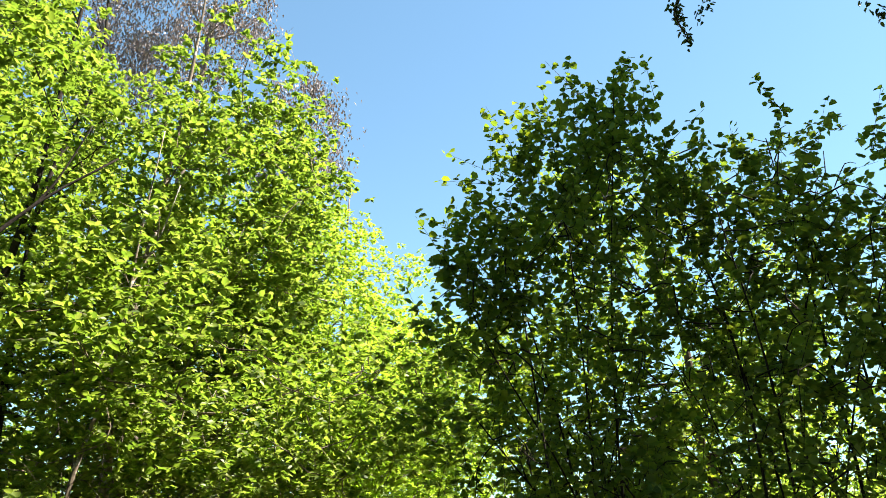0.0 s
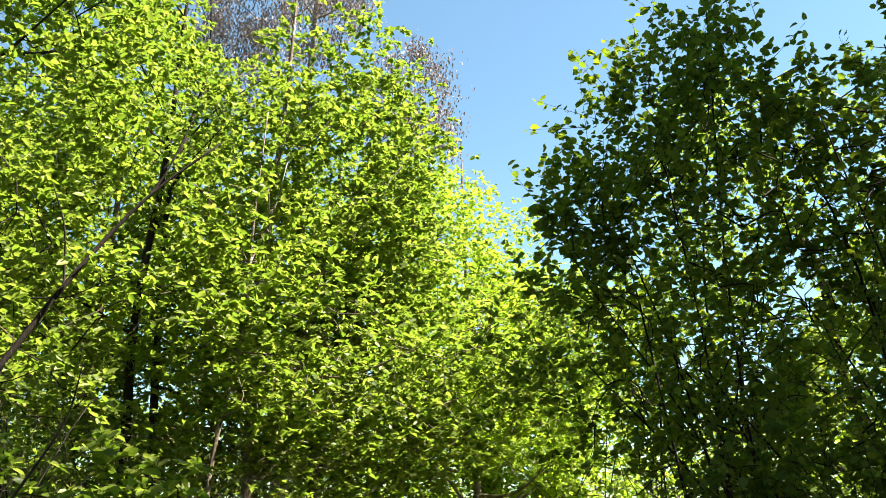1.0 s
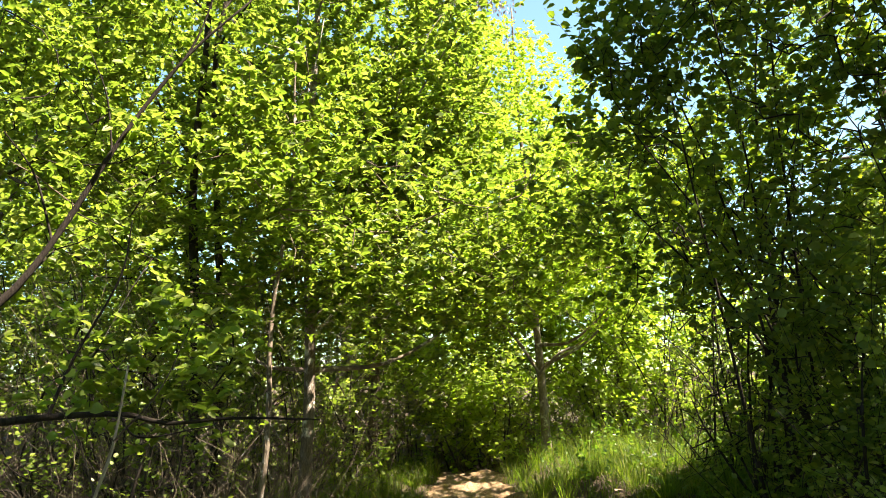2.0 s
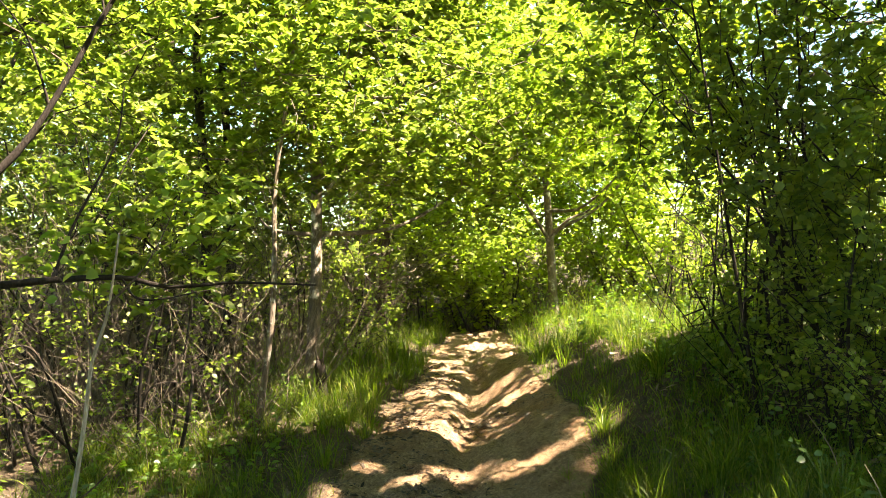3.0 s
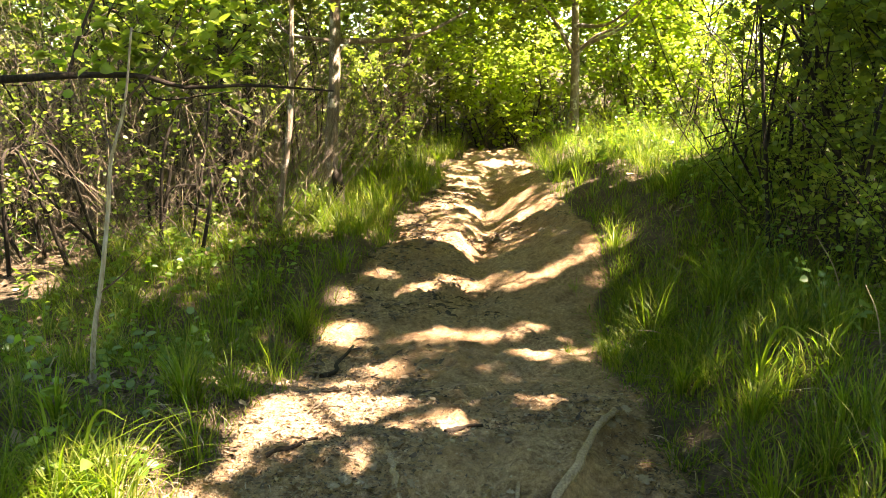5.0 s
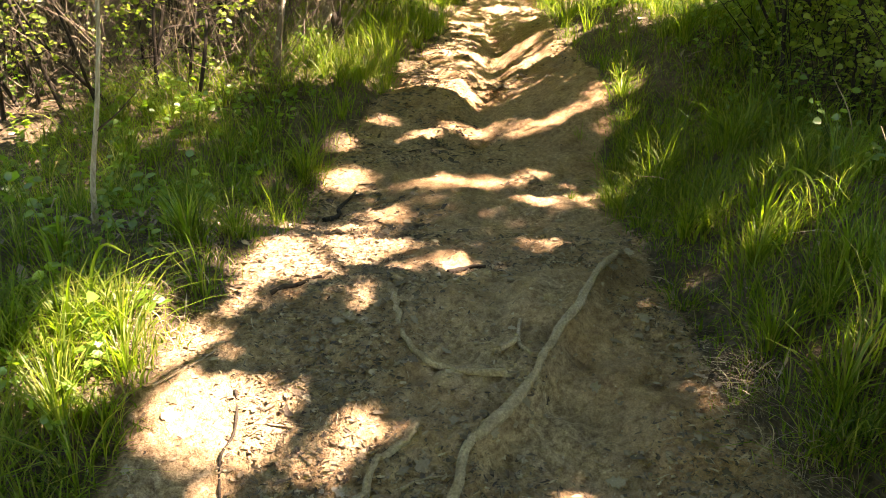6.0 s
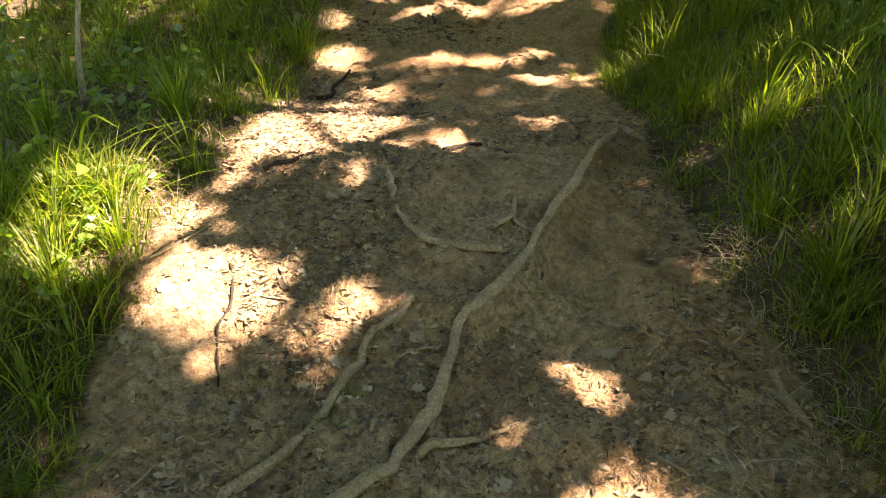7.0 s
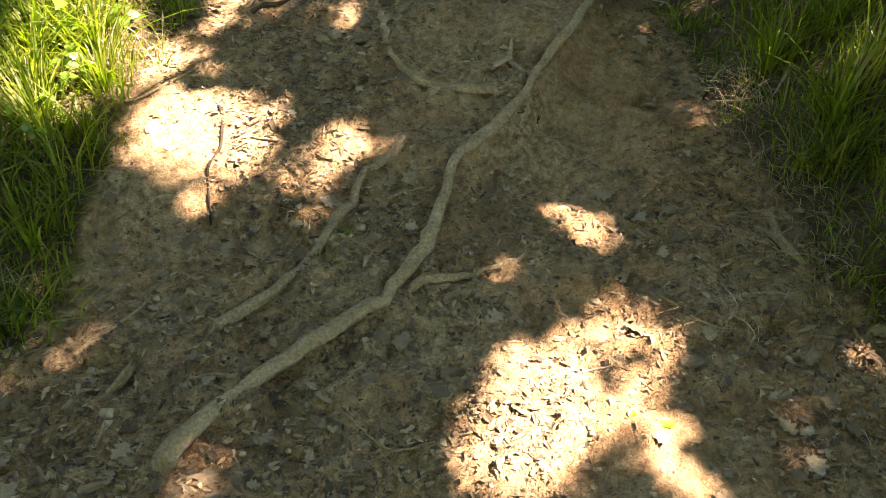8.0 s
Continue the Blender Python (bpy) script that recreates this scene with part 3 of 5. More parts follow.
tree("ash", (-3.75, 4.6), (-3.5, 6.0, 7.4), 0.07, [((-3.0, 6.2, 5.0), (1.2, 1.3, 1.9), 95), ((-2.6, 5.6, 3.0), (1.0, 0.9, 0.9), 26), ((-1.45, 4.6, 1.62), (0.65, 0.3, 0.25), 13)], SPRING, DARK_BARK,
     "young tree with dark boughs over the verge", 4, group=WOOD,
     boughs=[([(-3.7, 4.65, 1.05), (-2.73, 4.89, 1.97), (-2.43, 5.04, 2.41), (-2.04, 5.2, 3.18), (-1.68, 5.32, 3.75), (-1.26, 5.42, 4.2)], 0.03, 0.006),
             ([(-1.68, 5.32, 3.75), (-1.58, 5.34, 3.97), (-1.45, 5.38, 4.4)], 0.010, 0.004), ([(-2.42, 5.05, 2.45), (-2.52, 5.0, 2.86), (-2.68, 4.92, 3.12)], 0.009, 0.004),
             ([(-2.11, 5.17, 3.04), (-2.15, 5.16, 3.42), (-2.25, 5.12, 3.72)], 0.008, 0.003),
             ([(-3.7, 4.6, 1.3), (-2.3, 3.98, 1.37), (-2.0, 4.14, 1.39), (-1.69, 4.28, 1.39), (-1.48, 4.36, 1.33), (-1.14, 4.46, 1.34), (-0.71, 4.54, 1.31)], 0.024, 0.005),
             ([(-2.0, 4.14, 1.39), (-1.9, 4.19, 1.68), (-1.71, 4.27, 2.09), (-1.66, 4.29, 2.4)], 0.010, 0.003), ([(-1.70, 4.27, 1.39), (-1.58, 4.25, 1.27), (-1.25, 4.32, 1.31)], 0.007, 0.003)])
tree("ash", (-4.8, 8.2), (-4.6, 8.4, 8.5), 0.08, [((-4.5, 8.2, 5.2), (1.6, 1.5, 2.8), 150)], SPRING, BARK, "leafy young tree in the thicket", 5, group=WOOD, keep=lambda p: p[:, 0] < 0.1, footprint=[(-4.8, -1.8, 5.0, 10.0, 2.4, 4.6, 45)])
tree("ash", (-1.52, 6.5), (-1.1, 6.8, 5.2), 0.026, [((-1.2, 6.8, 3.4), (0.8, 0.7, 1.5), 40)], SPRING, PALE_BARK, "thin pale sapling in the thicket", 13, group=WOOD, limbs=5)
tree("ash", (-0.9, 11.6), (-0.4, 12.0, 9.0), 0.07, [((-0.2, 11.8, 5.4), (1.5, 1.4, 2.8), 200), ((-0.5, 11.6, 2.2), (1.2, 1.0, 1.0), 50)], LIME, BARK, "young tree with lime-green leaves", 6, group=WOOD)
tree("maple", (1.77, 12.6), (1.6, 12.7, 7.6), 0.068, [((1.7, 12.6, 5.0), (1.35, 1.5, 2.3), 210), ((0.9, 12.3, 3.0), (0.9, 0.9, 0.9), 46), ((2.5, 12.2, 2.9), (0.9, 0.8, 0.8), 40)], LIME, PALE_BARK,
     "forked pale trunk with a sunlit lime-green crown", 7, group=WOOD, limbs=9, footprint=[(-1.7, 1.0, 8.0, 12.8, 2.3, 3.8, 150)],
     boughs=[([(1.70, 12.6, 1.55), (1.39, 12.52, 2.04), (1.05, 12.56, 2.44), (0.75, 12.58, 2.67), (0.5, 12.5, 3.3)], 0.032, 0.008), ([(1.70, 12.6, 1.5), (1.99, 12.44, 1.81), (2.33, 12.38, 1.97), (2.6, 12.3, 2.3), (3.0, 12.2, 2.9)], 0.032, 0.006)])
tree("ash", (0.2, 15.2), (0.4, 15.4, 8.0), 0.08, [((0.4, 15.2, 4.6), (2.2, 1.5, 3.4), 260)], LIME, BARK, "young tree with lime-green leaves", 8, group=WOOD, leaf_size=0.12, per_clump=84)
tree("ash", (3.6, 14.8), (3.4, 15.0, 6.4), 0.08, [((3.3, 14.6, 3.8), (1.7, 1.4, 2.6), 200)], LIME, BARK, "young tree with lime-green leaves", 9, group=WOOD, leaf_size=0.12, per_clump=84)
tree("ash", (-4.2, 12.5), (-4.0, 12.7, 10.5), 0.09, [((-4.0, 12.5, 5.8), (2.2, 1.6, 4.4), 300)], SPRING, BARK, "tall leafy tree behind the thicket", 10, group=WOOD, leaf_size=0.12, per_clump=84)
tree("ash", (-7.2, 11.0), (-7.0, 11.0, 9.5), 0.09, [((-7.0, 10.8, 5.0), (2.4, 1.8, 4.2), 260)], SPRING, BARK, "tall leafy tree behind the thicket", 11, group=WOOD, leaf_size=0.12, per_clump=84)
# an added tree: shades the far trail and closes gaps behind the hazels
tree("ash", (5.6, 8.2), (4.6, 8.2, 6.6), 0.08, [((4.6, 8.0, 3.4), (1.3, 1.6, 1.3), 170)], SPRING, BARK, "young tree added behind the hazels to shade the trail", 14, group=WOOD, keep=below_sky,
     footprint=[(-0.9, 1.2, 5.0, 9.0, 4.4, 5.6, 44), (-0.4, 1.1, 8.6, 12.0, 3.2, 4.8, 60), (-1.8, -0.3, 5.6, 9.6, 5.5, 6.5, 40), (-1.8, -0.4, 5.8, 10.0, 3.0, 4.2, 34), (1.2, 3.6, 5.4, 8.4, 3.6, 5.2, 60)])
tree("grey_poplar", (-1.6, 16.5), (-1.2, 16.7, 16.0), 0.17, [((-1.8, 16.3, 13.6), (2.0, 1.6, 2.4), 130), ((1.0, 16.4, 10.6), (1.2, 1.2, 1.5), 50), ((-3.2, 16.4, 11.0), (1.2, 1.4, 2.0), 50)], GREY_LEAF, PALE_BARK,
     "tall tree with greyish hanging foliage above the wood", 12, leaf_size=0.10, pitch=(-85, -30), per_clump=105, spread=0.28, width=0.2)

# the multi-stemmed hazel on the bank
def hazel(base, seed, blobs, stems, label, size=0.06, leaf=None, group="hazels on the bank"):
    rng = np.random.default_rng(seed)
    bx, by = base
    bz = float(height(bx, by)) - 0.05
    foot = np.array([bx, by, bz])
    thing = holder("hazel_bush" if leaf is None else "bush", foot)
    clumps = np.concatenate([inside(rng, int(n), c, r, 0.3) for c, r, n in blobs])
    wood = []
    for s in range(stems):
        c = clumps[rng.integers(len(clumps))]
        c = c + np.array([0, 0, 0.4])
        b = foot + np.append(np.clip(rng.normal(0.1, 0.38 if leaf is None else 0.2, 2), -0.45, 0.8), 0)
        b[2] = float(height(b[0], b[1])) - 0.05
        m = (b + c) / 2 + np.append((b - c)[:2] * 0.18, 0.25) + rng.normal(0, 0.16, 3)
        line = smooth_line([b, m, c], 14)
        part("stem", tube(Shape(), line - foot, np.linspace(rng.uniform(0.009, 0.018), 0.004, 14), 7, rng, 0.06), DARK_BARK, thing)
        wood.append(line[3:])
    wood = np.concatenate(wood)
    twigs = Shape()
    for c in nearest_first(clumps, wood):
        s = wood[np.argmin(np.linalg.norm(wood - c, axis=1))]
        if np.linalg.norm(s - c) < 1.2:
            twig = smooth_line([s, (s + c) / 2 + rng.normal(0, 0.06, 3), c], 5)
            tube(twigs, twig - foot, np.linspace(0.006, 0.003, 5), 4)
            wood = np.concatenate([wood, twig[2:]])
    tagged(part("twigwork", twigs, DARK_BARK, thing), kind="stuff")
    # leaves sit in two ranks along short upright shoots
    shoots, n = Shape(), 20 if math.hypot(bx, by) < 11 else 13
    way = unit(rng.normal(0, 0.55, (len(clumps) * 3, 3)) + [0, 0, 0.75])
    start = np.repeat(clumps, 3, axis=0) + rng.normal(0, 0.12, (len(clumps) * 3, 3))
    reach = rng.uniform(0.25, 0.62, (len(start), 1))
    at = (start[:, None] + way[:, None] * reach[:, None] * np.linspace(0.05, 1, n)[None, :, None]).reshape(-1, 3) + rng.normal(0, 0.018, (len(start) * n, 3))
    # shoots are removed whole where their leaves would shade a sun fleck
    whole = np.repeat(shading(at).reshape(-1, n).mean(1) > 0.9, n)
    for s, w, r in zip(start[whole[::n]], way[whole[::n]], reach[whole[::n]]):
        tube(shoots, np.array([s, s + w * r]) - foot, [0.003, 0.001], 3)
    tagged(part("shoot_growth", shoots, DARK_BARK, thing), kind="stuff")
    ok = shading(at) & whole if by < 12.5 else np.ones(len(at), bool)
    tagged(part("crown", leaves(Shape(), at[ok] - foot, size, rng, (-30, 30), 45, 0.42, kite=math.hypot(bx, by) > 8.3), leaf or HAZEL, thing), kind="stuff")
    return tagged(thing, label, "bush", group)


hazel((2.45, 5.2), 21, [((2.15, 5.1, 3.4), (1.0, 0.9, 1.6), 140), ((2.5, 5.1, 4.35), (0.9, 0.7, 0.75), 46), ((1.35, 5.4, 3.2), (0.4, 0.4, 0.6), 18), ((2.1, 5.4, 2.1), (0.9, 0.8, 0.7), 44), ((2.7, 5.1, 1.3), (0.8, 0.6, 0.6), 24), ((2.6, 5.0, 1.95), (0.9, 0.5, 0.5), 26)], 11, "shaded hazel bush with many dark stems")
hazel((3.3, 4.4), 22, [((3.3, 4.3, 3.3), (1.0, 0.9, 1.3), 112), ((3.3, 4.6, 3.95), (0.8, 0.6, 0.7), 36), ((4.0, 3.7, 3.1), (0.8, 0.8, 1.1), 30), ((3.1, 4.3, 1.5), (1.1, 0.9, 0.9), 30), ((3.0, 4.9, 1.0), (0.7, 0.5, 0.5), 24)], 11, "shaded hazel bush with many dark stems")
hazel((4.1, 5.7), 25, [((3.4, 5.7, 3.4), (0.6, 0.6, 0.8), 30)], 5, "shaded hazel bush behind the others")
hazel((2.9, 7.4), 23, [((3.1, 7.3, 2.4), (0.9, 1.2, 1.7), 100), ((3.0, 7.7, 3.3), (0.7, 1.2, 1.0), 50)], 7, "hazel bush at the trail's bend")
hazel((3.0, 6.7), 24, [((3.0, 6.6, 2.4), (0.8, 0.6, 1.1), 100)], 6, "shaded hazel bush with many dark stems")
bush = "undergrowth bushes"
for x, y, h, r, n, mat, seed in ((2.6, 3.9, 1.0, 0.6, 28, SPRING, 51), (3.2, 3.1, 1.2, 0.8, 44, SPRING, 52), (2.6, 6.3, 1.2, 0.6, 36, SPRING, 53), (3.6, 5.6, 1.6, 0.8, 60, HAZEL, 54), (2.25, 4.6, 1.3, 0.5, 20, SPRING, 81), (2.2, 5.7, 1.5, 0.5, 22, SPRING, 82), (3.4, 9.2, 2.0, 1.0, 60, LIME, 55),
                              (5.2, 9.8, 4.0, 1.3, 120, LIME, 56), (4.6, 12.2, 3.4, 1.2, 90, LIME, 57), (6.8, 8.0, 4.0, 1.4, 120, LIME, 58), (7.6, 10.6, 4.6, 1.6, 130, LIME, 59), (6.4, 5.6, 3.2, 1.2, 90, LIME, 60),
                              (-2.5, 6.7, 2.1, 0.9, 15, SPRING, 61), (-3.5, 7.3, 2.4, 1.0, 20, SPRING, 62), (-1.9, 8.9, 2.2, 0.9, 40, SPRING, 63), (-4.9, 6.3, 2.2, 1.1, 28, SPRING, 64), (-3.2, 10.4, 2.8, 1.2, 80, SPRING, 65),
                              (-5.9, 8.6, 2.8, 1.3, 90, SPRING, 66), (-1.2, 10.1, 1.8, 0.8, 34, SPRING, 67), (-0.8, 13.2, 2.2, 1.0, 80, SPRING, 68), (0.6, 13.9, 1.9, 1.0, 80, SPRING, 69), (1.6, 14.6, 2.0, 1.0, 70, LIME, 70),
                              (2.9, 13.4, 1.7, 0.9, 60, LIME, 71), (-2.3, 12.4, 2.4, 1.1, 70, SPRING, 72), (-6.6, 6.2, 2.6, 1.3, 80, SPRING, 73), (-2.1, 6.0, 1.0, 0.6, 11, SPRING, 74), (-3.0, 5.6, 1.1, 0.7, 12, SPRING, 75), (-3.9, 6.4, 1.3, 0.8, 14, SPRING, 76),
                              (-2.9, 7.8, 1.5, 0.8, 14, SPRING, 77), (-4.3, 7.4, 1.5, 0.9, 15, SPRING, 78), (0.1, 13.2, 1.4, 0.7, 36, LIME, 79), (1.1, 13.3, 1.4, 0.7, 36, LIME, 80), (0.65, 12.95, 1.1, 0.5, 26, LIME, 83),
                              (-6.0, 12.6, 5.0, 1.6, 100, SPRING, 84), (-4.6, 10.7, 4.0, 1.4, 80, SPRING, 85), (-8.2, 9.4, 4.6, 1.6, 90, SPRING, 86), (3.7, 13.0, 3.7, 1.1, 90, LIME, 87),
                              (-1.5, 13.8, 3.2, 1.2, 90, SPRING, 88), (-7.0, 13.6, 5.6, 1.8, 110, SPRING, 89), (3.0, 15.7, 3.4, 1.3, 90, LIME, 90)):
    hazel((x, y), seed, [((x, y, h * 0.58), (r, r, h * 0.5), n)], 6, "leafy bush in the undergrowth", (0.038 if mat is SPRING else 0.046) if math.hypot(x, y) < 9 else 0.066 if math.hypot(x, y) < 11 else 0.085, mat, bush)
# the oak beside the way, its unseen crown laid out to shade the trail
tree("oak", (5.9, 0.4), (5.2, 0.8, 9.2), 0.17, [((5.0, 0.8, 6.5), (1.2, 1.2, 1.5), 40)], OAK, BARK,
     "oak whose boughs overhang and shade the trail", 31, leaf_size=0.10, per_clump=66, spread=0.24, keep=out_of_view, limbs=24, pitch=(-30, 15), spin=38, width=0.36,
     footprint=[(-2.2, 1.9, 0.2, 3.0, 4.2, 5.4, 560), (-1.9, 2.2, 2.6, 4.7, 6.6, 8.2, 205), (-1.6, 2.2, 4.7, 6.3, 7.2, 8.8, 190), (-3.6, -1.8, 2.4, 5.6, 6.6, 8.2, 70), (-1.6, 3.0, -1.5, 0.6, 4.0, 6.0, 180), (1.1, 4.0, 1.0, 5.6, 5.0, 7.4, 95)], boughs=[([(5.2, 0.9, 7.2), (3.9, 2.6, 6.8), (2.8, 3.8, 6.1), (2.40, 4.13, 5.5), (2.43, 4.1, 5.1)], 0.05, 0.002),
             # two unseen boughs, added for the bands of shadow they cast
             ([(5.55, 0.65, 4.6), (4.5, 2.0, 5.0), (3.45, 2.6, 5.1), (2.9, 2.1, 5.05), (2.45, 1.5, 5.0), (2.1, 1.15, 5.0)], 0.06, 0.026),
             ([(3.2, 2.4, 5.08), (3.08, 1.86, 5.02), (3.02, 1.6, 5.0), (2.99, 1.4, 5.0), (2.94, 1.24, 5.0), (2.83, 1.07, 5.0)], 0.034, 0.020)],
     sprays=[((2.38, 4.14, 5.48), (2.43, 4.1, 5.1), 80), ((2.56, 4.0, 5.5), (2.5, 4.03, 5.28), 40), ((3.2, 3.35, 5.15), (3.29, 3.27, 4.93), 30)])
# an unseen oak, added overhead and behind to darken the shaded ground
tree("oak", (-3.4, -2.4), (-2.4, -1.8, 9.0), 0.18, [((-1.2, -1.4, 7.0), (3.4, 2.8, 1.6), 300), ((2.0, -2.6, 6.5), (2.4, 2.0, 1.6), 130), ((0.4, 0.9, 8.8), (4.6, 3.2, 1.0), 500)], OAK, BARK,
     "unseen oak added overhead to block sky light", 32, leaf_size=0.145, per_clump=60, spread=0.34, keep=out_of_view, limbs=20, pitch=(-30, 15), spin=38, width=0.36)
# far trees that close the wood all round
rng = np.random.default_rng(77)
for k in range(34):
    # from 18 on: unseen nearer trees behind the camera, added to cut sky light
    a = radians(rng.uniform(-75, 75)) if k < 18 else radians(rng.uniform(95, 285))
    r = rng.uniform(19, 27) if k < 18 else rng.uniform(5, 10)
    x, y = r * math.sin(a), r * math.cos(a)
    h = rng.uniform(7.0, 9.5) if k >= 18 else rng.uniform(9.0, 12.5) if math.degrees(a) < 3 else rng.uniform(5.0, 7.0) if math.degrees(a) < 12 else rng.uniform(3.5, 4.6)
    tree("ash", (x, y), (x, y, h), 0.1, [((x, y, h * 0.5), (2.4, 2.0, h * 0.5), 110 if k >= 18 else 200 if -32 < math.degrees(a) < 14 else 70)], SPRING if k % 3 else LIME, BARK, "leafy tree closing the wood all round", 100 + k, leaf_size=0.17 if k < 18 else 0.29, per_clump=36 if k < 18 else 18,
         spread=0.36, group="trees in the depth of the wood", limbs=5, tips=False)


for k in range(22):
    a = radians(-42 + 4.4 * k + rng.uniform(-2, 2))
    r = rng.uniform(15.5, 18.5)
    x, y = r * math.sin(a), r * math.cos(a)
    h = rng.uniform(3.0, 4.4)
    tree("bush", (x, y), (x, y, h), 0.04, [((x, y, h * 0.5), (1.5, 1.2, h * 0.5), 70)], LIME if k % 3 else SPRING, BARK, "leafy bush in the depth of the wood", 200 + k, leaf_size=0.13, per_clump=40,
         spread=0.3, group="bushes in the depth of the wood", limbs=4, tips=False, category="bush")


# ---- grass ----
def grass(name, tufts, x0, x1, y0, y1, tall, seed, label, per=26, loose=4000, dense=0.0, matter=GRASS):
    """Uneven tufts with single blades between them."""
    rng = np.random.default_rng(seed)
    x, y = rng.uniform(x0, x1, tufts), rng.uniform(y0, y1, tufts)
    ok = (on_trail(x, y) < 0.35) & (fbm(x * 0.9 + 5, y * 0.9, 3) + dense > rng.uniform(-0.5, 0.5, tufts))
    x, y = x[ok], y[ok]
    n = rng.poisson(per * rng.gamma(2.0, 0.5, len(x)))
    size = np.repeat(rng.gamma(6.0, 1 / 6, len(x)), n)
    az = rng.uniform(0, 2 * np.pi, n.sum())
    r = np.abs(rng.normal(0, 0.045, n.sum()))
    bx, by = np.repeat(x, n) + r * np.cos(az), np.repeat(y, n) + r * np.sin(az)
    lx, ly = rng.uniform(x0, x1, loose), rng.uniform(y0, y1, loose)
    ok = (on_trail(lx, ly) < rng.uniform(0, 0.9, loose)) & (fbm(lx * 1.6, ly * 1.6, 3) + dense > rng.uniform(-0.6, 0.5, loose))
    bx, by = np.concatenate([bx, lx[ok]]), np.concatenate([by, ly[ok]])
    az = np.concatenate([az, rng.uniform(0, 2 * np.pi, ok.sum())]) + rng.normal(0, 0.5, len(bx))
    tall_here = tall * np.concatenate([size, np.full(ok.sum(), 0.45)])
    at = np.stack([bx, by, height(bx, by) - 0.012], 1)
    shape = blades(Shape(), at, tall_here, rng, 0.0055, 0.75, 4 if tall < 0.12 else 3 if y0 > 5 or y0 < 0 else 4, az)
    return tagged(part(name, shape, matter), label, "grass", kind="stuff")


grass("verge_grass", 1350, -2.7, -0.6, 1.0, 7.5, 0.20, 41, "long green grass on the shaded verge", 24, 12000, 0.14)
grass("verge_grass", 620, -2.2, 0.1, 6.8, 13.0, 0.30, 42, "long green grass along the trail's far verge", 22, 3000, 0.15)
grass("verge_grass", 1000, 1.0, 2.8, 1.0, 6.5, 0.19, 43, "long green grass on the bank", 24, 9000, 0.2)
grass("verge_grass", 900, 0.75, 5.0, 6.2, 13.0, 0.30, 44, "sunlit long grass on the bank", 24, 6000, 0.3)
grass("wood_grass", 600, -4.0, 9.0, 13.0, 19.0, 0.55, 51, "tall grass under the far trees", 16, 1500, 0.35)
grass("verge_grass", 420, -4.0, -1.1, -4.5, 1.2, 0.20, 52, "shaded grass on the verge", 10, 1200, 0.05)
grass("verge_grass", 420, 1.2, 4.4, -4.5, 1.2, 0.20, 53, "shaded grass on the bank", 10, 1200, 0.05)
grass("verge_grass", 420, 0.75, 2.2, 3.2, 5.8, 0.11, 54, "thin shaded grass on the bank", 20, 5000, 0.45)
grass("short_grass", 300, -1.3, -0.8, 1.5, 5.0, 0.09, 45, "short thin grass at the trail's edge", 16, 3000, 0.2)
grass("short_grass", 330, 0.7, 1.25, 1.9, 6.5, 0.085, 46, "short thin grass at the trail's edge", 16, 4500, 0.2)


def grass_tuft(x, y, tall, n, seed, label, spread=0.05, width=0.007):
    rng = np.random.default_rng(seed)
    az = rng.uniform(0, 2 * np.pi, n)
    r = np.abs(rng.normal(0, spread, n))
    bx, by = r * np.cos(az), r * np.sin(az)
    bz = height(x + bx, y + by) - float(height(x, y)) - 0.012
    thing = holder("grass_tuft", (x, y, float(height(x, y))))
    long = rng.random(n) < 0.25
    at = np.stack([bx, by, bz], 1)
    tagged(part("grass_clump", blades(Shape(), at[~long], np.full((~long).sum(), tall * 0.75), rng, width, 0.55, 5, az[~long]), GRASS, thing), kind="stuff")
    for k in np.where(long)[0][:16]:
        part("blade", blades(Shape(), at[k:k + 1], np.array([tall * 1.15]), rng, width * 1.1, 0.8, 7, az[k:k + 1]), GRASS, thing)
    return tagged(thing, label, "grass", "tall grass tufts")


TUFTS = []
for k, (x, y, tall, n, note) in enumerate(((1.13, 2.86, 0.30, 110, "sunlit"), (1.20, 3.05, 0.34, 90, "sunlit"), (0.98, 3.3, 0.22, 80, "sunlit"), (1.02, 2.35, 0.28, 100, "shaded"), (1.12, 2.05, 0.28, 90, "shaded"),
                                           (-1.12, 2.35, 0.30, 90, "sunlit"), (-1.24, 2.12, 0.30, 80, "sunlit"), (-1.32, 2.4, 0.32, 70, "sunlit"), (-1.12, 3.05, 0.32, 110, "half-shaded"), (-0.97, 3.2, 0.22, 90, "half-shaded"),
                                           (-1.18, 1.98, 0.34, 90, "sunlit"), (-1.38, 1.95, 0.34, 90, "sunlit"), (-1.28, 2.28, 0.36, 90, "sunlit"), (-1.45, 2.2, 0.34, 80, "sunlit"), (-1.06, 2.2, 0.26, 80, "sunlit"), (-1.5, 2.75, 0.28, 80, "shaded"), (-1.08, 1.6, 0.22, 70, "shaded"), (-1.15, 1.35, 0.2, 60, "shaded"), (1.35, 2.5, 0.34, 90, "shaded"), (1.45, 2.0, 0.3, 90, "shaded"),
                                           (-0.93, 4.6, 0.24, 90, "half-shaded"), (-0.85, 5.6, 0.26, 80, "half-shaded"), (1.1, 5.6, 0.24, 70, "shaded"), (1.6, 3.4, 0.34, 80, "shaded"), (1.28, 1.75, 0.26, 80, "shaded"))):
    made = grass_tuft(x, y, tall, n, 300 + k, note + " tuft of long arching grass beside the trail")
    TUFTS.append(made)


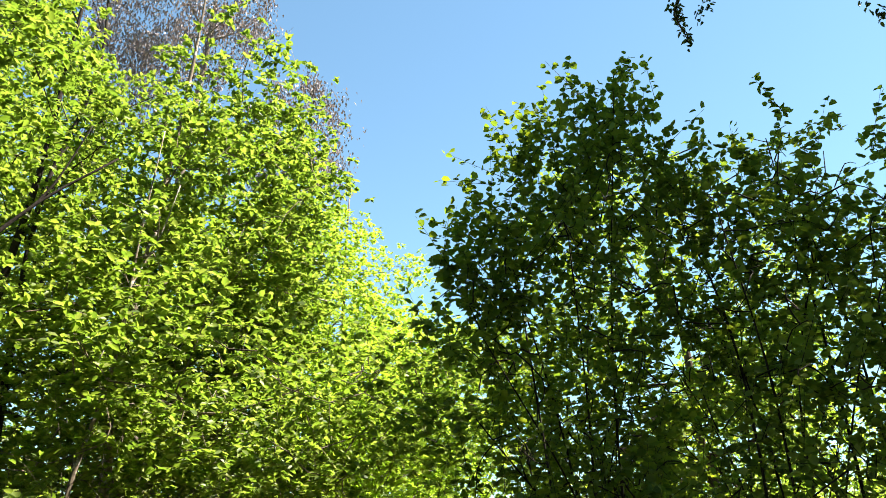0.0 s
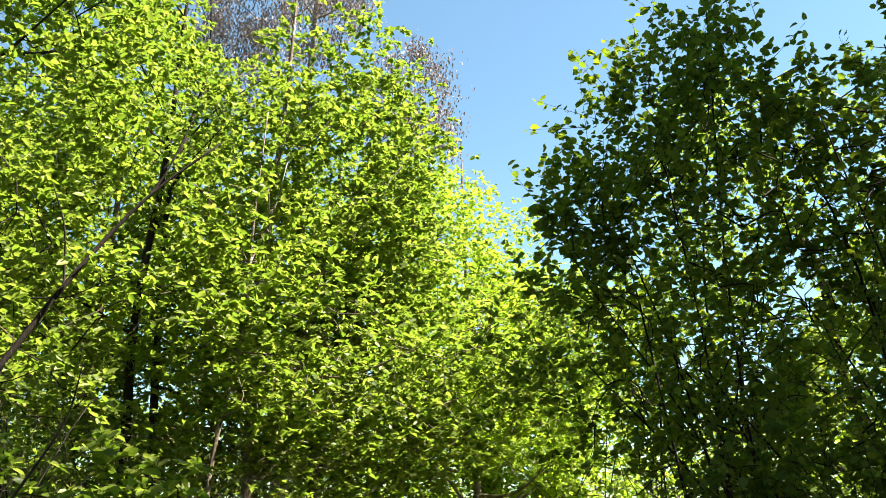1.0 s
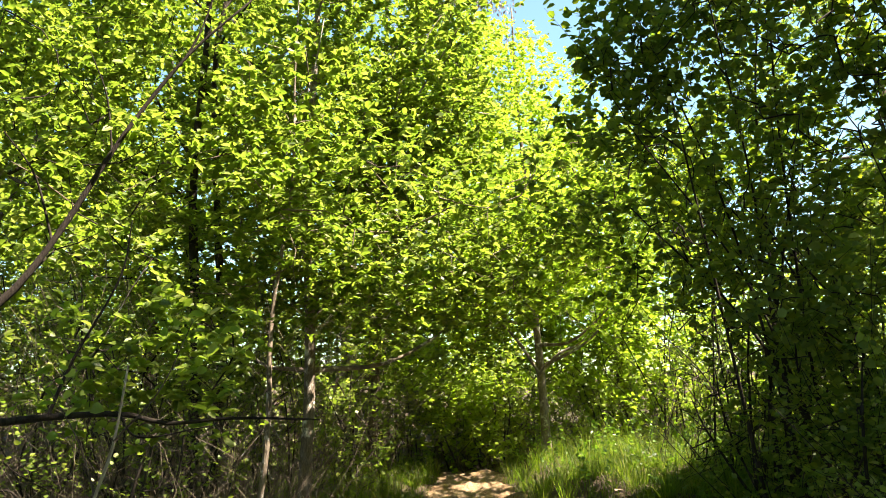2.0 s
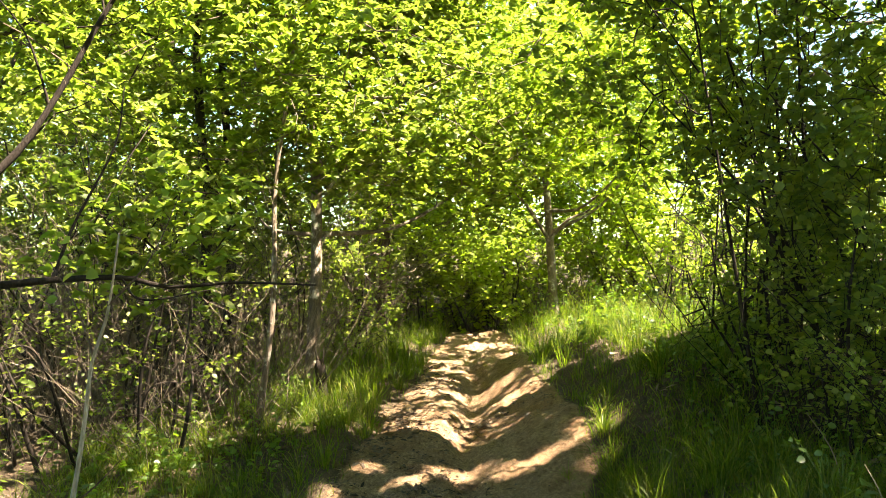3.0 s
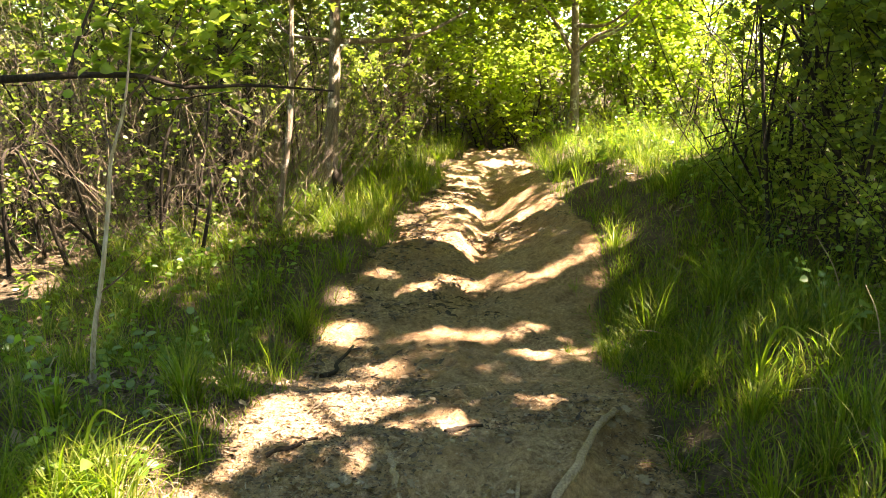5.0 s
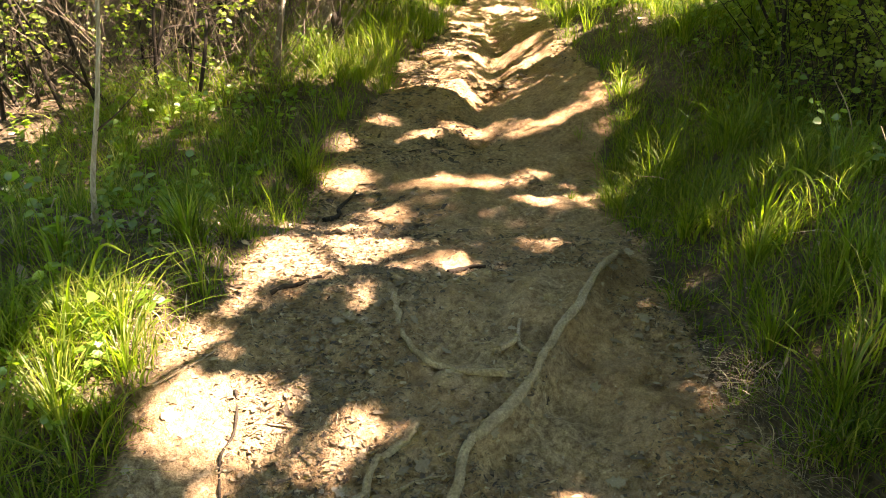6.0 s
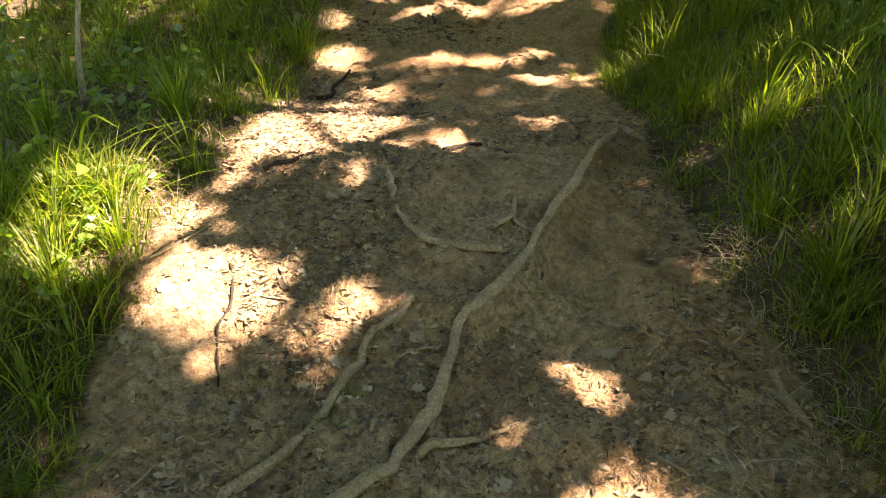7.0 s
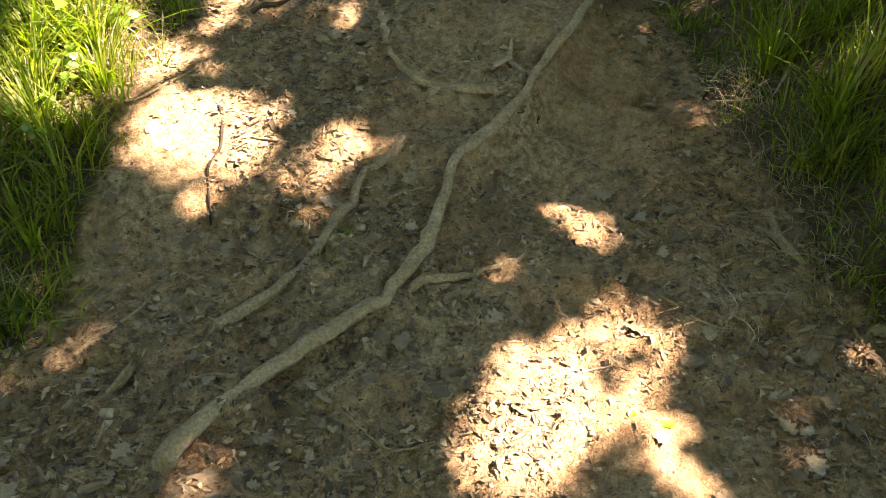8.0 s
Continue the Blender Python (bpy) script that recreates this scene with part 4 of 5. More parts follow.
def arched_blade(thing, points, width, label):
    """One broad blade of grass, laid along a line."""
    line = smooth_line(points, 12) - np.array(thing.location)
    side = unit(np.cross(np.gradient(line, axis=0), [0.3, -1.0, 0.1]))
    w = width * np.interp(np.linspace(0, 1, 12), [0, 0.3, 0.8, 1], [0.6, 1, 0.8, 0.1])[:, None]
    v = np.stack([line - side * w / 2, line + side * w / 2 + [0, 0, 0.002]], 1).reshape(-1, 3)
    i = np.arange(11)[:, None] * 2
    part("blade", Shape().add(v, i + [0, 1, 3, 2]), GRASS, thing, label)


gz = float(height(1.16, 2.9))
arched_blade(TUFTS[0], [(1.16, 2.9, gz), (1.15, 2.88, gz + 0.22), (1.19, 2.87, gz + 0.36), (1.27, 2.86, gz + 0.33), (1.31, 2.85, gz + 0.24)], 0.012, "broad arched grass blade catching the sun")
gz = float(height(-1.2, 2.3))
arched_blade(TUFTS[5], [(-1.2, 2.3, gz), (-1.16, 2.28, gz + 0.25), (-1.10, 2.27, gz + 0.36), (-1.02, 2.26, gz + 0.33)], 0.011, "broad arched grass blade catching the sun")


# ---- low herbs ----
def herbs(n, x0, x1, y0, y1, tall, size, seed, label, dense=0.0):
    rng = np.random.default_rng(seed)
    x, y = rng.uniform(x0, x1, n), rng.uniform(y0, y1, n)
    ok = (on_trail(x, y) < 0.2) & (fbm(x * 1.1 + 31, y * 1.1, 3) + dense > rng.uniform(-0.35, 0.5, n))
    x, y = x[ok], y[ok]
    z = height(x, y)
    h = tall * rng.gamma(4, 0.25, len(x))
    stems, crown = Shape(), []
    for px, py, pz, ph in zip(x, y, z, h):
        lean = rng.normal(0, 0.25, 2) * ph
        top = np.array([px + lean[0], py + lean[1], pz + ph])
        tube(stems, [(px, py, pz - 0.02), ((px + top[0]) / 2, (py + top[1]) / 2, pz + ph * 0.55), top], [0.0025, 0.002, 0.001], 4)
        f = rng.uniform(0.3, 1, 7)[:, None]
        crown.append(np.array([px, py, pz]) * (1 - f) + top * f + rng.normal(0, 0.012, (7, 3)))
    thing = holder("herb_patch", (0, 0, 0))
    tagged(part("stem_growth", stems, HERB, thing), kind="stuff")
    tagged(part("foliage", leaves(Shape(), np.concatenate(crown), size, rng, (-25, 30), 35, 0.34), HERB, thing), kind="stuff")
    tagged(thing, label, "plant", kind="stuff")


herbs(1500, -5.5, -1.1, 2.2, 9.5, 0.17, 0.05, 47, "low leafy herbs on the woodland floor", 0.05)
herbs(620, 1.5, 4.2, 1.6, 7.5, 0.2, 0.04, 48, "low leafy herbs in the shade of the bank", 0.1)
herbs(500, 1.3, 5.0, 7.0, 13.0, 0.35, 0.05, 49, "leafy herbs in the sunlit grass", 0.1)
herbs(26, -1.6, -1.05, 1.7, 2.6, 0.14, 0.05, 50, "broad-leaved herbs in the sun at the trail's edge", 0.2)


# ---- thicket of bare stems ----
def thicket(n, x0, x1, y0, y1, tall, seed, label, matter=DRY, lean=0.5, thick=0.003):
    rng = np.random.default_rng(seed)
    x, y = rng.uniform(x0, x1, n), rng.uniform(y0, y1, n)
    ok = (on_trail(x, y) < 0.02) & (x < np.interp(y, EDGE_Y, EDGE_L) - 0.45) | (x > np.interp(y, EDGE_Y, EDGE_R) + 0.7) | (y > 12.8)
    shape = Shape()
    for px, py in zip(x[ok], y[ok]):
        pz, h = float(height(px, py)) - 0.03, tall * rng.uniform(0.35, 1.25)
        d = rng.normal(0, lean, 2) * h
        base, top = np.array([px, py, pz]), np.array([px + d[0], py + d[1], pz + h])
        mid = (base + top) / 2 + np.append(rng.normal(0, 0.13, 2) * h, rng.normal(0.1, 0.08) * h)
        line = smooth_line([base, mid, top], 5) + rng.normal(0, 0.012, (5, 3))
        r = thick * rng.uniform(0.6, 1.7)
        tube(shape, line, np.linspace(r, r * 0.35, 5), 3)
        for _ in range(3):
            s = line[rng.integers(1, 5)]
            e = s + unit(rng.normal(0, 1, 3) + [0, 0, 0.15]) * rng.uniform(0.15, 0.6)
            tube(shape, [s, (s + e) / 2 + rng.normal(0, 0.03, 3), e], [r * 0.5, r * 0.4, r * 0.25], 3)
    return tagged(part("thicket", shape, matter), label, "brush", kind="stuff")


thicket(520, -6.5, -1.5, 5.6, 9.0, 0.9, 81, "tangle of dry brown stems on the woodland floor", TWIG, 0.9)
thicket(560, -7.0, -0.6, 8.0, 13.5, 1.5, 82, "tangle of dry brown stems on the woodland floor", TWIG)
thicket(700, -1.6, 4.5, 12.9, 15.5, 1.3, 83, "dry stems behind the trail's end", TWIG)
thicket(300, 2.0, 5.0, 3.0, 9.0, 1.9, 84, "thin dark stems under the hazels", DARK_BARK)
thicket(1500, -6.5, -1.2, 5.6, 11.0, 2.3, 86, "fine bare twigs in the shade of the wood", TWIG, 0.55, 0.002)
thicket(20, -4.0, -1.6, 5.8, 9.0, 1.1, 85, "pale dead stems standing in the thicket", PALE_BARK, 0.6, 0.005)


def dead_stalk(points, r, label, matter=DRY, name="dead_stalk"):
    line = smooth_line(points, 10)
    ob = part(name, tube(Shape(), line, np.linspace(r, r * 0.4, 10), 5), matter)
    tagged(ob, label, "stick")


for k, (x, y, dx, dy, h) in enumerate(((1.75, 3.5, -0.16, 0.05, 0.42), (1.95, 3.1, -0.22, 0.1, 0.30), (1.6, 2.9, -0.1, 0.0, 0.3), (-2.15, 6.1, 0.04, 0, 0.9), (-2.0, 6.9, -0.25, 0, 0.7), (-2.75, 5.9, 0.1, 0, 0.8))):
    z = float(height(x, y)) - 0.02
    dead_stalk([(x, y, z), (x + dx * 0.4, y + dy * 0.4, z + h * 0.6), (x + dx, y + dy, z + h)], 0.004, "pale dead stalk standing in the undergrowth")

# the charred stump before the birch
stump_rng = np.random.default_rng(9)
stump_foot = np.array([-1.12, 7.35, float(height(-1.12, 7.35)) - 0.04])
stump = holder("stump", tuple(stump_foot))
line = smooth_line([(0, 0, 0), (0.01, 0, 0.2), (-0.015, 0.01, 0.42)], 9)
part("trunk", tube(Shape(), line, np.interp(np.linspace(0, 1, 9), [0, 0.2, 0.9, 1], [0.075, 0.052, 0.045, 0.02]), 11, stump_rng, 0.12), DARK_BARK, stump)
for lean in ((0.03, -0.01), (-0.035, 0.015)):
    part("splinter", tube(Shape(), smooth_line([(lean[0] * 0.6, lean[1], 0.36), (lean[0], lean[1], 0.46), (lean[0] * 1.3, lean[1], 0.53)], 5), np.linspace(0.016, 0.003, 5), 5, stump_rng, 0.1), DARK_BARK, stump)
tagged(stump, "charred black stump standing in the verge grass", "stump")

# the pale sapling on the verge
sapling = holder("sapling", (-1.58, 3.22, float(height(-1.58, 3.22)) - 0.03))
foot = np.array(sapling.location)
rng = np.random.default_rng(5)
spine = smooth_line([foot, (-1.52, 3.15, 0.36), (-1.45, 3.12, 0.62), (-1.40, 3.12, 0.90), (-1.37, 3.12, 1.10), (-1.31, 3.14, 1.30), (-1.27, 3.17, 1.6)], 26)
part("trunk", tube(Shape(), spine - foot, np.interp(np.linspace(0, 1, 26), [0, 0.1, 1], [0.015, 0.012, 0.004]), 7, rng, 0.06), SAPLING_BARK, sapling)
for line in ([(-1.36, 3.12, 1.12), (-1.46, 3.2, 1.32), (-1.62, 3.3, 1.52)], [(-1.31, 3.14, 1.32), (-1.16, 3.2, 1.5), (-1.06, 3.3, 1.78)], [(-1.47, 3.12, 0.55), (-1.38, 3.14, 0.62), (-1.28, 3.15, 0.72)]):
    part("limb", tube(Shape(), smooth_line(line, 8) - foot, np.linspace(0.005, 0.0015, 8), 5), BARK, sapling)
at = np.concatenate([inside(rng, 16, c, (0.28, 0.22, 0.18)) for c in ((-1.62, 3.3, 1.5), (-1.06, 3.3, 1.75))])
tagged(part("crown", leaves(Shape(), at - foot, 0.055, rng), SPRING, sapling), kind="stuff")
tagged(sapling, "thin pale leaning sapling on the grassy verge", "tree")


# ---- roots, sticks and fallen leaves on the trail ----
def laid(points, r, sink=0.4):
    """A line on the ground from places in plan."""
    flat = smooth_line(points, 4 * len(points))
    z = height(flat[:, 0], flat[:, 1])
    z = np.convolve(np.pad(z, 2, mode="edge"), np.ones(5) / 5, "valid")
    return np.column_stack([flat, z + r * (1 - sink)])


def root(branches, label, seed):
    rng = np.random.default_rng(seed)
    x, y = branches[0][0][0]
    thing = holder("tree_root", (x, y, float(height(x, y))))
    base = np.array(thing.location)
    for points, r0, r1 in branches:
        n = 4 * len(points)
        r = np.linspace(r0, r1, n) * (1 + 0.16 * np.sin(np.linspace(0, 2.2 * len(points), n)))
        line = laid(points, r, 0.30) + rng.normal(0, 0.0045, (n, 3))
        line[0, 2] -= r0 * 2.2
        line[-1, 2] -= r1 * 2.2
        ridges = 1 + 0.13 * rng.standard_normal(14) + 0.05 * rng.standard_normal((n, 14)) + 0.12 * np.sin(np.linspace(0, 1.7 * len(points), n))[:, None] * np.sin(np.arange(14) * 0.9)
        part("root", tube(Shape(), line - base, r[:, None] * ridges, 14), ROOT, thing)
    tagged(thing, label, "root", "roots across the trail")


root([(ROOT_LINE, 0.013, 0.021), ([(-0.09, 1.51), (0.03, 1.55), (0.13, 1.585), (0.24, 1.62)], 0.012, 0.005), ([(-0.37, 1.26), (-0.45, 1.22), (-0.6, 1.2)], 0.010, 0.004)], "long grey exposed tree root snaking over the trail", 91)
root([([(-0.11, 2.02), (-0.16, 1.965), (-0.23, 1.90), (-0.29, 1.77), (-0.34, 1.63), (-0.44, 1.49), (-0.57, 1.34)], 0.011, 0.014)], "short grey exposed root with a mossy side", 92)
root([([(-0.25, 2.68), (-0.22, 2.53), (-0.19, 2.40), (-0.13, 2.32), (-0.06, 2.27), (0.04, 2.245), (0.17, 2.23)], 0.008, 0.013)], "thin tan root half sunk in the trail", 93)
for points, r, name, label in (([(-0.70, 2.14), (-0.68, 2.09), (-0.665, 1.97), (-0.68, 1.89), (-0.665, 1.81), (-0.64, 1.71)], 0.0055, "stick", "dark crooked stick lying in the sun"),
                               ([(-0.70, 2.67), (-0.63, 2.69), (-0.58, 2.72), (-0.52, 2.74)], 0.010, "stick", "short dark stick on the trail"),
                               ([(-0.70, 3.85), (-0.65, 4.02), (-0.66, 4.12), (-0.62, 4.5)], 0.015, "stick", "dark crooked stick in the gully"),
                               ([(0.13, 2.34), (0.19, 2.40), (0.21, 2.52)], 0.012, "stick", "short forked stick pressed in the clay"), ([(0.19, 2.42), (0.205, 2.37), (0.235, 2.31)], 0.010, "stick", "short stick pressed in the clay"),
                               ([(0.915, 1.82), (0.925, 1.72), (0.96, 1.62)], 0.015, "stick", "weathered grey stick by the bank"), ([(-0.16, 1.82), (-0.09, 1.86), (0.03, 1.87)], 0.005, "twig", "thin twig on the trail"),
                               ([(-0.05, 2.95), (0.02, 3.0), (0.1, 2.97)], 0.012, "stick", "dark stub of wood on the hump"), ([(-0.6, 2.0), (-0.5, 1.98), (-0.42, 1.96)], 0.004, "twig", "thin twig in the sun"),
                               ([(-1.0, 2.4), (-0.95, 2.45), (-0.9, 2.44)], 0.004, "twig", "thin twig in the sun"), ([(-0.95, 2.12), (-0.86, 2.2), (-0.8, 2.3)], 0.006, "twig", "thin twig in the sun"),
                               ([(-0.85, 1.25), (-0.78, 1.33), (-0.74, 1.45)], 0.005, "twig", "thin twig among dead leaves"), ([(0.55, 1.5), (0.62, 1.42), (0.72, 1.4)], 0.004, "twig", "thin twig among dead leaves"),
                               ([(0.3, 1.25), (0.42, 1.29), (0.5, 1.26)], 0.003, "twig", "thin twig in the sun"), ([(-0.2, 1.12), (-0.1, 1.05), (0.0, 1.07)], 0.004, "twig", "thin twig among dead leaves")):
    line = laid(points, r, 0.2)
    ob = part(name, tube(Shape(), line, np.linspace(r, r * 0.55, len(line)), 6, np.random.default_rng(len(label)), 0.1), DARK_BARK if "dark" in label else ROOT)
    tagged(ob, label, "stick", "sticks on the trail")


def lobed_leaf(seed):
    """A dry oak leaf: lobed outline, folded along its midrib, curled."""
    rng = np.random.default_rng(seed)
    n = 13
    u = np.linspace(0, 1, n)
    half = (0.05 + 0.30 * np.sin(np.pi * u**0.8)) * (1 + 0.34 * np.sin(u * 2 * np.pi * 3.4 + rng.uniform(0, 1)))
    half[0], half[-1] = 0.015, 0.02
    arch, curl = rng.uniform(-0.10, 0.22), rng.uniform(0.1, 0.5)
    mid = np.column_stack([u - 0.5, 0.04 * np.sin(u * 4), arch * (u - 0.5) ** 2])
    v = []
    for sgn in (-1, 0, 1):
        side = mid.copy()
        side[:, 1] += sgn * half
        side[:, 2] += abs(sgn) * curl * half * rng.uniform(0.4, 1) + rng.normal(0, 0.012, n) * abs(sgn)
        v.append(side)
    i = np.arange(n - 1)[:, None]
    q = np.concatenate([i + [0, n, n + 1, 1], i + [n, 2 * n, 2 * n + 1, n + 1]])
    me = Shape().add(np.concatenate(v), q).mesh("fallen_leaf")
    return me


def fallen_material(name, pale=1.0):
    m, t, p, out = shader(name)
    info = t.nodes.new("ShaderNodeObjectInfo")
    col = ramp(t, info.outputs["Random"], [(at, tuple(v * pale for v in c)) for at, c in ((0, (0.085, 0.058, 0.034)), (0.4, (0.17, 0.125, 0.078)), (0.75, (0.22, 0.17, 0.112)), (1, (0.30, 0.245, 0.175)))])
    fine = noise_at(t, 9.0, 4)
    col = blend(t, 0.5, col, ramp(t, fine, [(0.3, (0.4, 0.36, 0.3)), (0.65, (1, 1, 1))]), "MULTIPLY")
    t.links.new(col, p.inputs["Base Color"])
    p.inputs["Roughness"].default_value = 0.75
    t.links.new(bump(t, fine, 0.4, 0.05), p.inputs["Normal"])
    return m


FALLEN = fallen_material("dry_oak_leaf")
PALE_FALLEN = fallen_material("bleached_oak_leaf", 1.5)
PALE_LEAVES = [(-0.09, 1.34, 0.062, 80), (0.645, 1.714, 0.06, 20), (0.004, 1.183, 0.055, 150), (-0.16, 1.877, 0.05, 40), (0.82, 2.347, 0.065, 200), (-0.575, 1.63, 0.05, 310), (0.892, 1.183, 0.06, 60), (0.778, 1.124, 0.05, 120)]
kinds = [lobed_leaf(k) for k in range(6)]
rng = np.random.default_rng(12)
for k in range(260):
    while True:
        x, y = rng.uniform(-1.05, 1.25), 0.55 + 3.2 * rng.random() ** 2.0
        if on_trail(x, y) > 0.3 and (abs(x - 0.1) > 0.35 or rng.random() < 0.5):
            break
    ob = part("fallen_leaf", kinds[k % 6], FALLEN)
    s = rng.uniform(0.028, 0.062)
    e = 0.03
    nx, ny = float(height(x - e, y) - height(x + e, y)), float(height(x, y - e) - height(x, y + e))
    tilt = Vector((nx, ny, 2 * e)).normalized().to_track_quat("Z", "Y").to_matrix().to_4x4()
    ob.matrix_world = Matrix.Translation((x, y, float(height(x, y)) + 0.006)) @ tilt @ pose(0, 0, 0, rng.normal(0, 10), rng.normal(0, 10), rng.uniform(0, 360)) @ Matrix.Scale(s, 4)
    tagged(ob, "dry brown lobed oak leaf lying on the trail", "leaf", "fallen leaves on the trail")


for k, (x, y, s) in enumerate(((0.44, 1.14, 0.035), (0.53, 1.12, 0.035), (-0.92, 1.33, 0.03), (0.6, 1.78, 0.025))):
    ob = part("fallen_leaf", leaves(Shape(), np.zeros((1, 3)), np.array([s]), np.random.default_rng(k), (-8, 8), 8, 0.38), HERB)
    ob.location = (x, y, float(height(x, y)) + 0.008)
    tagged(ob, "small fresh green leaf lying on the trail", "leaf", "green leaves on the trail")
for k, (x, y, tall, n) in enumerate(((-0.27, 1.70, 0.06, 40), (-0.31, 1.6, 0.05, 30), (-0.3, 1.18, 0.045, 24), (0.62, 4.3, 0.09, 40), (0.78, 5.2, 0.10, 40), (0.0, 1.35, 0.03, 14))):
    grass_tuft(x, y, tall, n, 400 + k, "small thin tuft of grass on bare clay", 0.03, 0.003)


# large pale leaves that lie apart from the rest
for k, (x, y, s, turn) in enumerate(PALE_LEAVES):
    ob = part("fallen_leaf", kinds[(k * 2 + 1) % 6], PALE_FALLEN)
    ob.matrix_world = Matrix.Translation((x, y, float(height(x, y)) + 0.010)) @ pose(0, 0, 0, 6, -5, turn) @ Matrix.Scale(s, 4)
    tagged(ob, "pale bleached oak leaf lying on the clay", "leaf", "fallen leaves on the trail")


def bark_strip(x, y, turn, long, wide):
    """A curled strip of bark with a little thickness."""
    u, w = np.meshgrid(np.linspace(0, 1, 9), np.linspace(-1, 1, 6), indexing="ij")
    half = wide * np.sin(np.pi * np.clip(u, 0.06, 0.94)) ** 0.5
    px, py = long * (u - 0.5), half * np.sin(w * 1.1) + 0.25 * long * (u - 0.5) ** 2 * 4 * 0.5
    top = np.stack([px, py, 0.004 + half * 0.8 * w**2], -1).reshape(-1, 3)
    i, j = np.meshgrid(np.arange(8), np.arange(5), indexing="ij")
    q = np.stack([i * 6 + j, i * 6 + j + 1, (i + 1) * 6 + j + 1, (i + 1) * 6 + j], -1).reshape(-1, 4)
    ob = part("bark_strip", Shape().add(top, q).add(top - [0, 0, 0.003], q[:, ::-1]), ROOT)
    ob.matrix_world = Matrix.Translation((x, y, float(height(x, y)) + 0.006)) @ pose(0, 0, 0, 0, 0, turn)
    tagged(ob, "curled brown strip of bark among dead leaves", "bark")


bark_strip(-0.706, 1.18, 75, 0.10, 0.014)
bark_strip(0.90, 1.70, 115, 0.13, 0.016)


def straw_fringe(n, x0, x1, y0, y1, seed, label):
    """Dead grass that hangs down the bank towards the trail."""
    rng = np.random.default_rng(seed)
    x, y = rng.uniform(x0, x1, n), rng.uniform(y0, y1, n)
    at = np.stack([x, y, height(x, y) + 0.004], 1)
    shape = blades(Shape(), at, np.full(len(x), 0.10), rng, 0.0032, 1.5, 5, np.pi + rng.normal(0, 0.55, len(x)))
    tagged(part("dry_grass", shape, DRY), label, "grass", kind="stuff")


straw_fringe(260, 0.88, 1.12, 1.45, 2.0, 95, "dead straw-coloured grass hanging over the bank")
straw_fringe(130, 0.80, 1.0, 2.05, 2.35, 96, "dead straw-coloured grass hanging over the bank")
straw_fringe(45, 0.70, 0.80, 1.36, 1.46, 97, "small dry tuft of dead grass on the clay")
straw_fringe(150, -1.12, -0.9, 2.2, 3.2, 98, "dead grass at the foot of the verge")


def litter(name, n, x0, x1, y0, y1, size, seed, label, matter, want, squeeze=1.0, lift=0.004, tilt=14, slim=(0.015, 0.04)):
    rng = np.random.default_rng(seed)
    x, y = rng.uniform(x0, x1, n), y0 + (y1 - y0) * rng.random(n) ** squeeze
    t = on_trail(x, y)
    patch = fbm(x * 2.2 + 9, y * 2.2, 3)
    ok = want(t, patch, x, y, rng.uniform(-0.5, 0.5, n))
    x, y = x[ok], y[ok]
    at = np.stack([x, y, height(x, y) + lift], 1)
    long = size * np.minimum(rng.gamma(3, 1 / 3, len(x)), 2.2)
    if name == "straw":
        shape = leaves(Shape(), at, long, rng, (-tilt, tilt), tilt, rng.uniform(*slim, len(x)), 0.08, True)
    else:
        shape = flakes(Shape(), at, long, rng, tilt)
    tagged(part(name, shape, matter, smooth=False), label, "leaf litter", kind="stuff")


litter("leaf_litter", 52000, -1.5, 1.7, 0.4, 3.6, 0.016, 61, "crumbled dry leaves strewn over the trail", CRUMBLED, lambda t, p, x, y, r: (t > 0.2) & (p * 1.5 + 0.25 * np.abs(x) + 0.15 - 0.07 * y > r), lift=0.002, tilt=26)
litter("leaf_litter", 9000, -1.5, 1.7, 0.4, 3.4, 0.018, 66, "broken dry leaves strewn over the trail", CRUMBLED, lambda t, p, x, y, r: (t > 0.2) & (p * 0.9 + 0.35 * np.abs(x) - 0.2 - 0.05 * y > r), lift=0.003, tilt=24)
litter("leaf_litter", 16000, -1.0, 1.2, 3.2, 9.0, 0.02, 62, "crumbled dry leaves strewn over the trail", CRUMBLED, lambda t, p, x, y, r: (t > 0.2) & (p * 1.4 - 0.2 + 0.2 * (x < -0.2) > r), lift=0.002, tilt=10)
litter("leaf_litter", 13000, -1.5, 1.7, 0.4, 3.6, 0.023, 63, "dark dead leaves along the trail's edges", LITTER, lambda t, p, x, y, r: (p + 0.5 * np.abs(x) - 0.25 - 0.12 * y > r), lift=0.004, tilt=20)
litter("mulch", 46000, -1.7, 1.9, 0.35, 3.6, 0.015, 69, "dark crumbs of rotted leaves on the trail", MULCH, lambda t, p, x, y, r: (t > 0.1) & (p * 1.5 + 0.36 * np.abs(x - 0.1) - 0.02 - 0.05 * y > r), lift=0.003, tilt=26)
litter("mulch", 12000, -1.6, 1.9, 0.35, 2.4, 0.017, 70, "dark dead leaves matted on the trail", MULCH, lambda t, p, x, y, r: (t > 0.1) & (p * 0.9 + 0.5 * np.abs(x - 0.1) - 0.25 - 0.10 * y > r), lift=0.003, tilt=18)
litter("mulch", 26000, -1.2, 0.9, 3.4, 9.5, 0.034, 71, "dark dead leaves along the trail's left side", MULCH, lambda t, p, x, y, r: (t > 0.1) & (p * 1.8 - 0.7 * (x + 0.3 - 0.07 * (y - 4)) > r), lift=0.003, tilt=20)
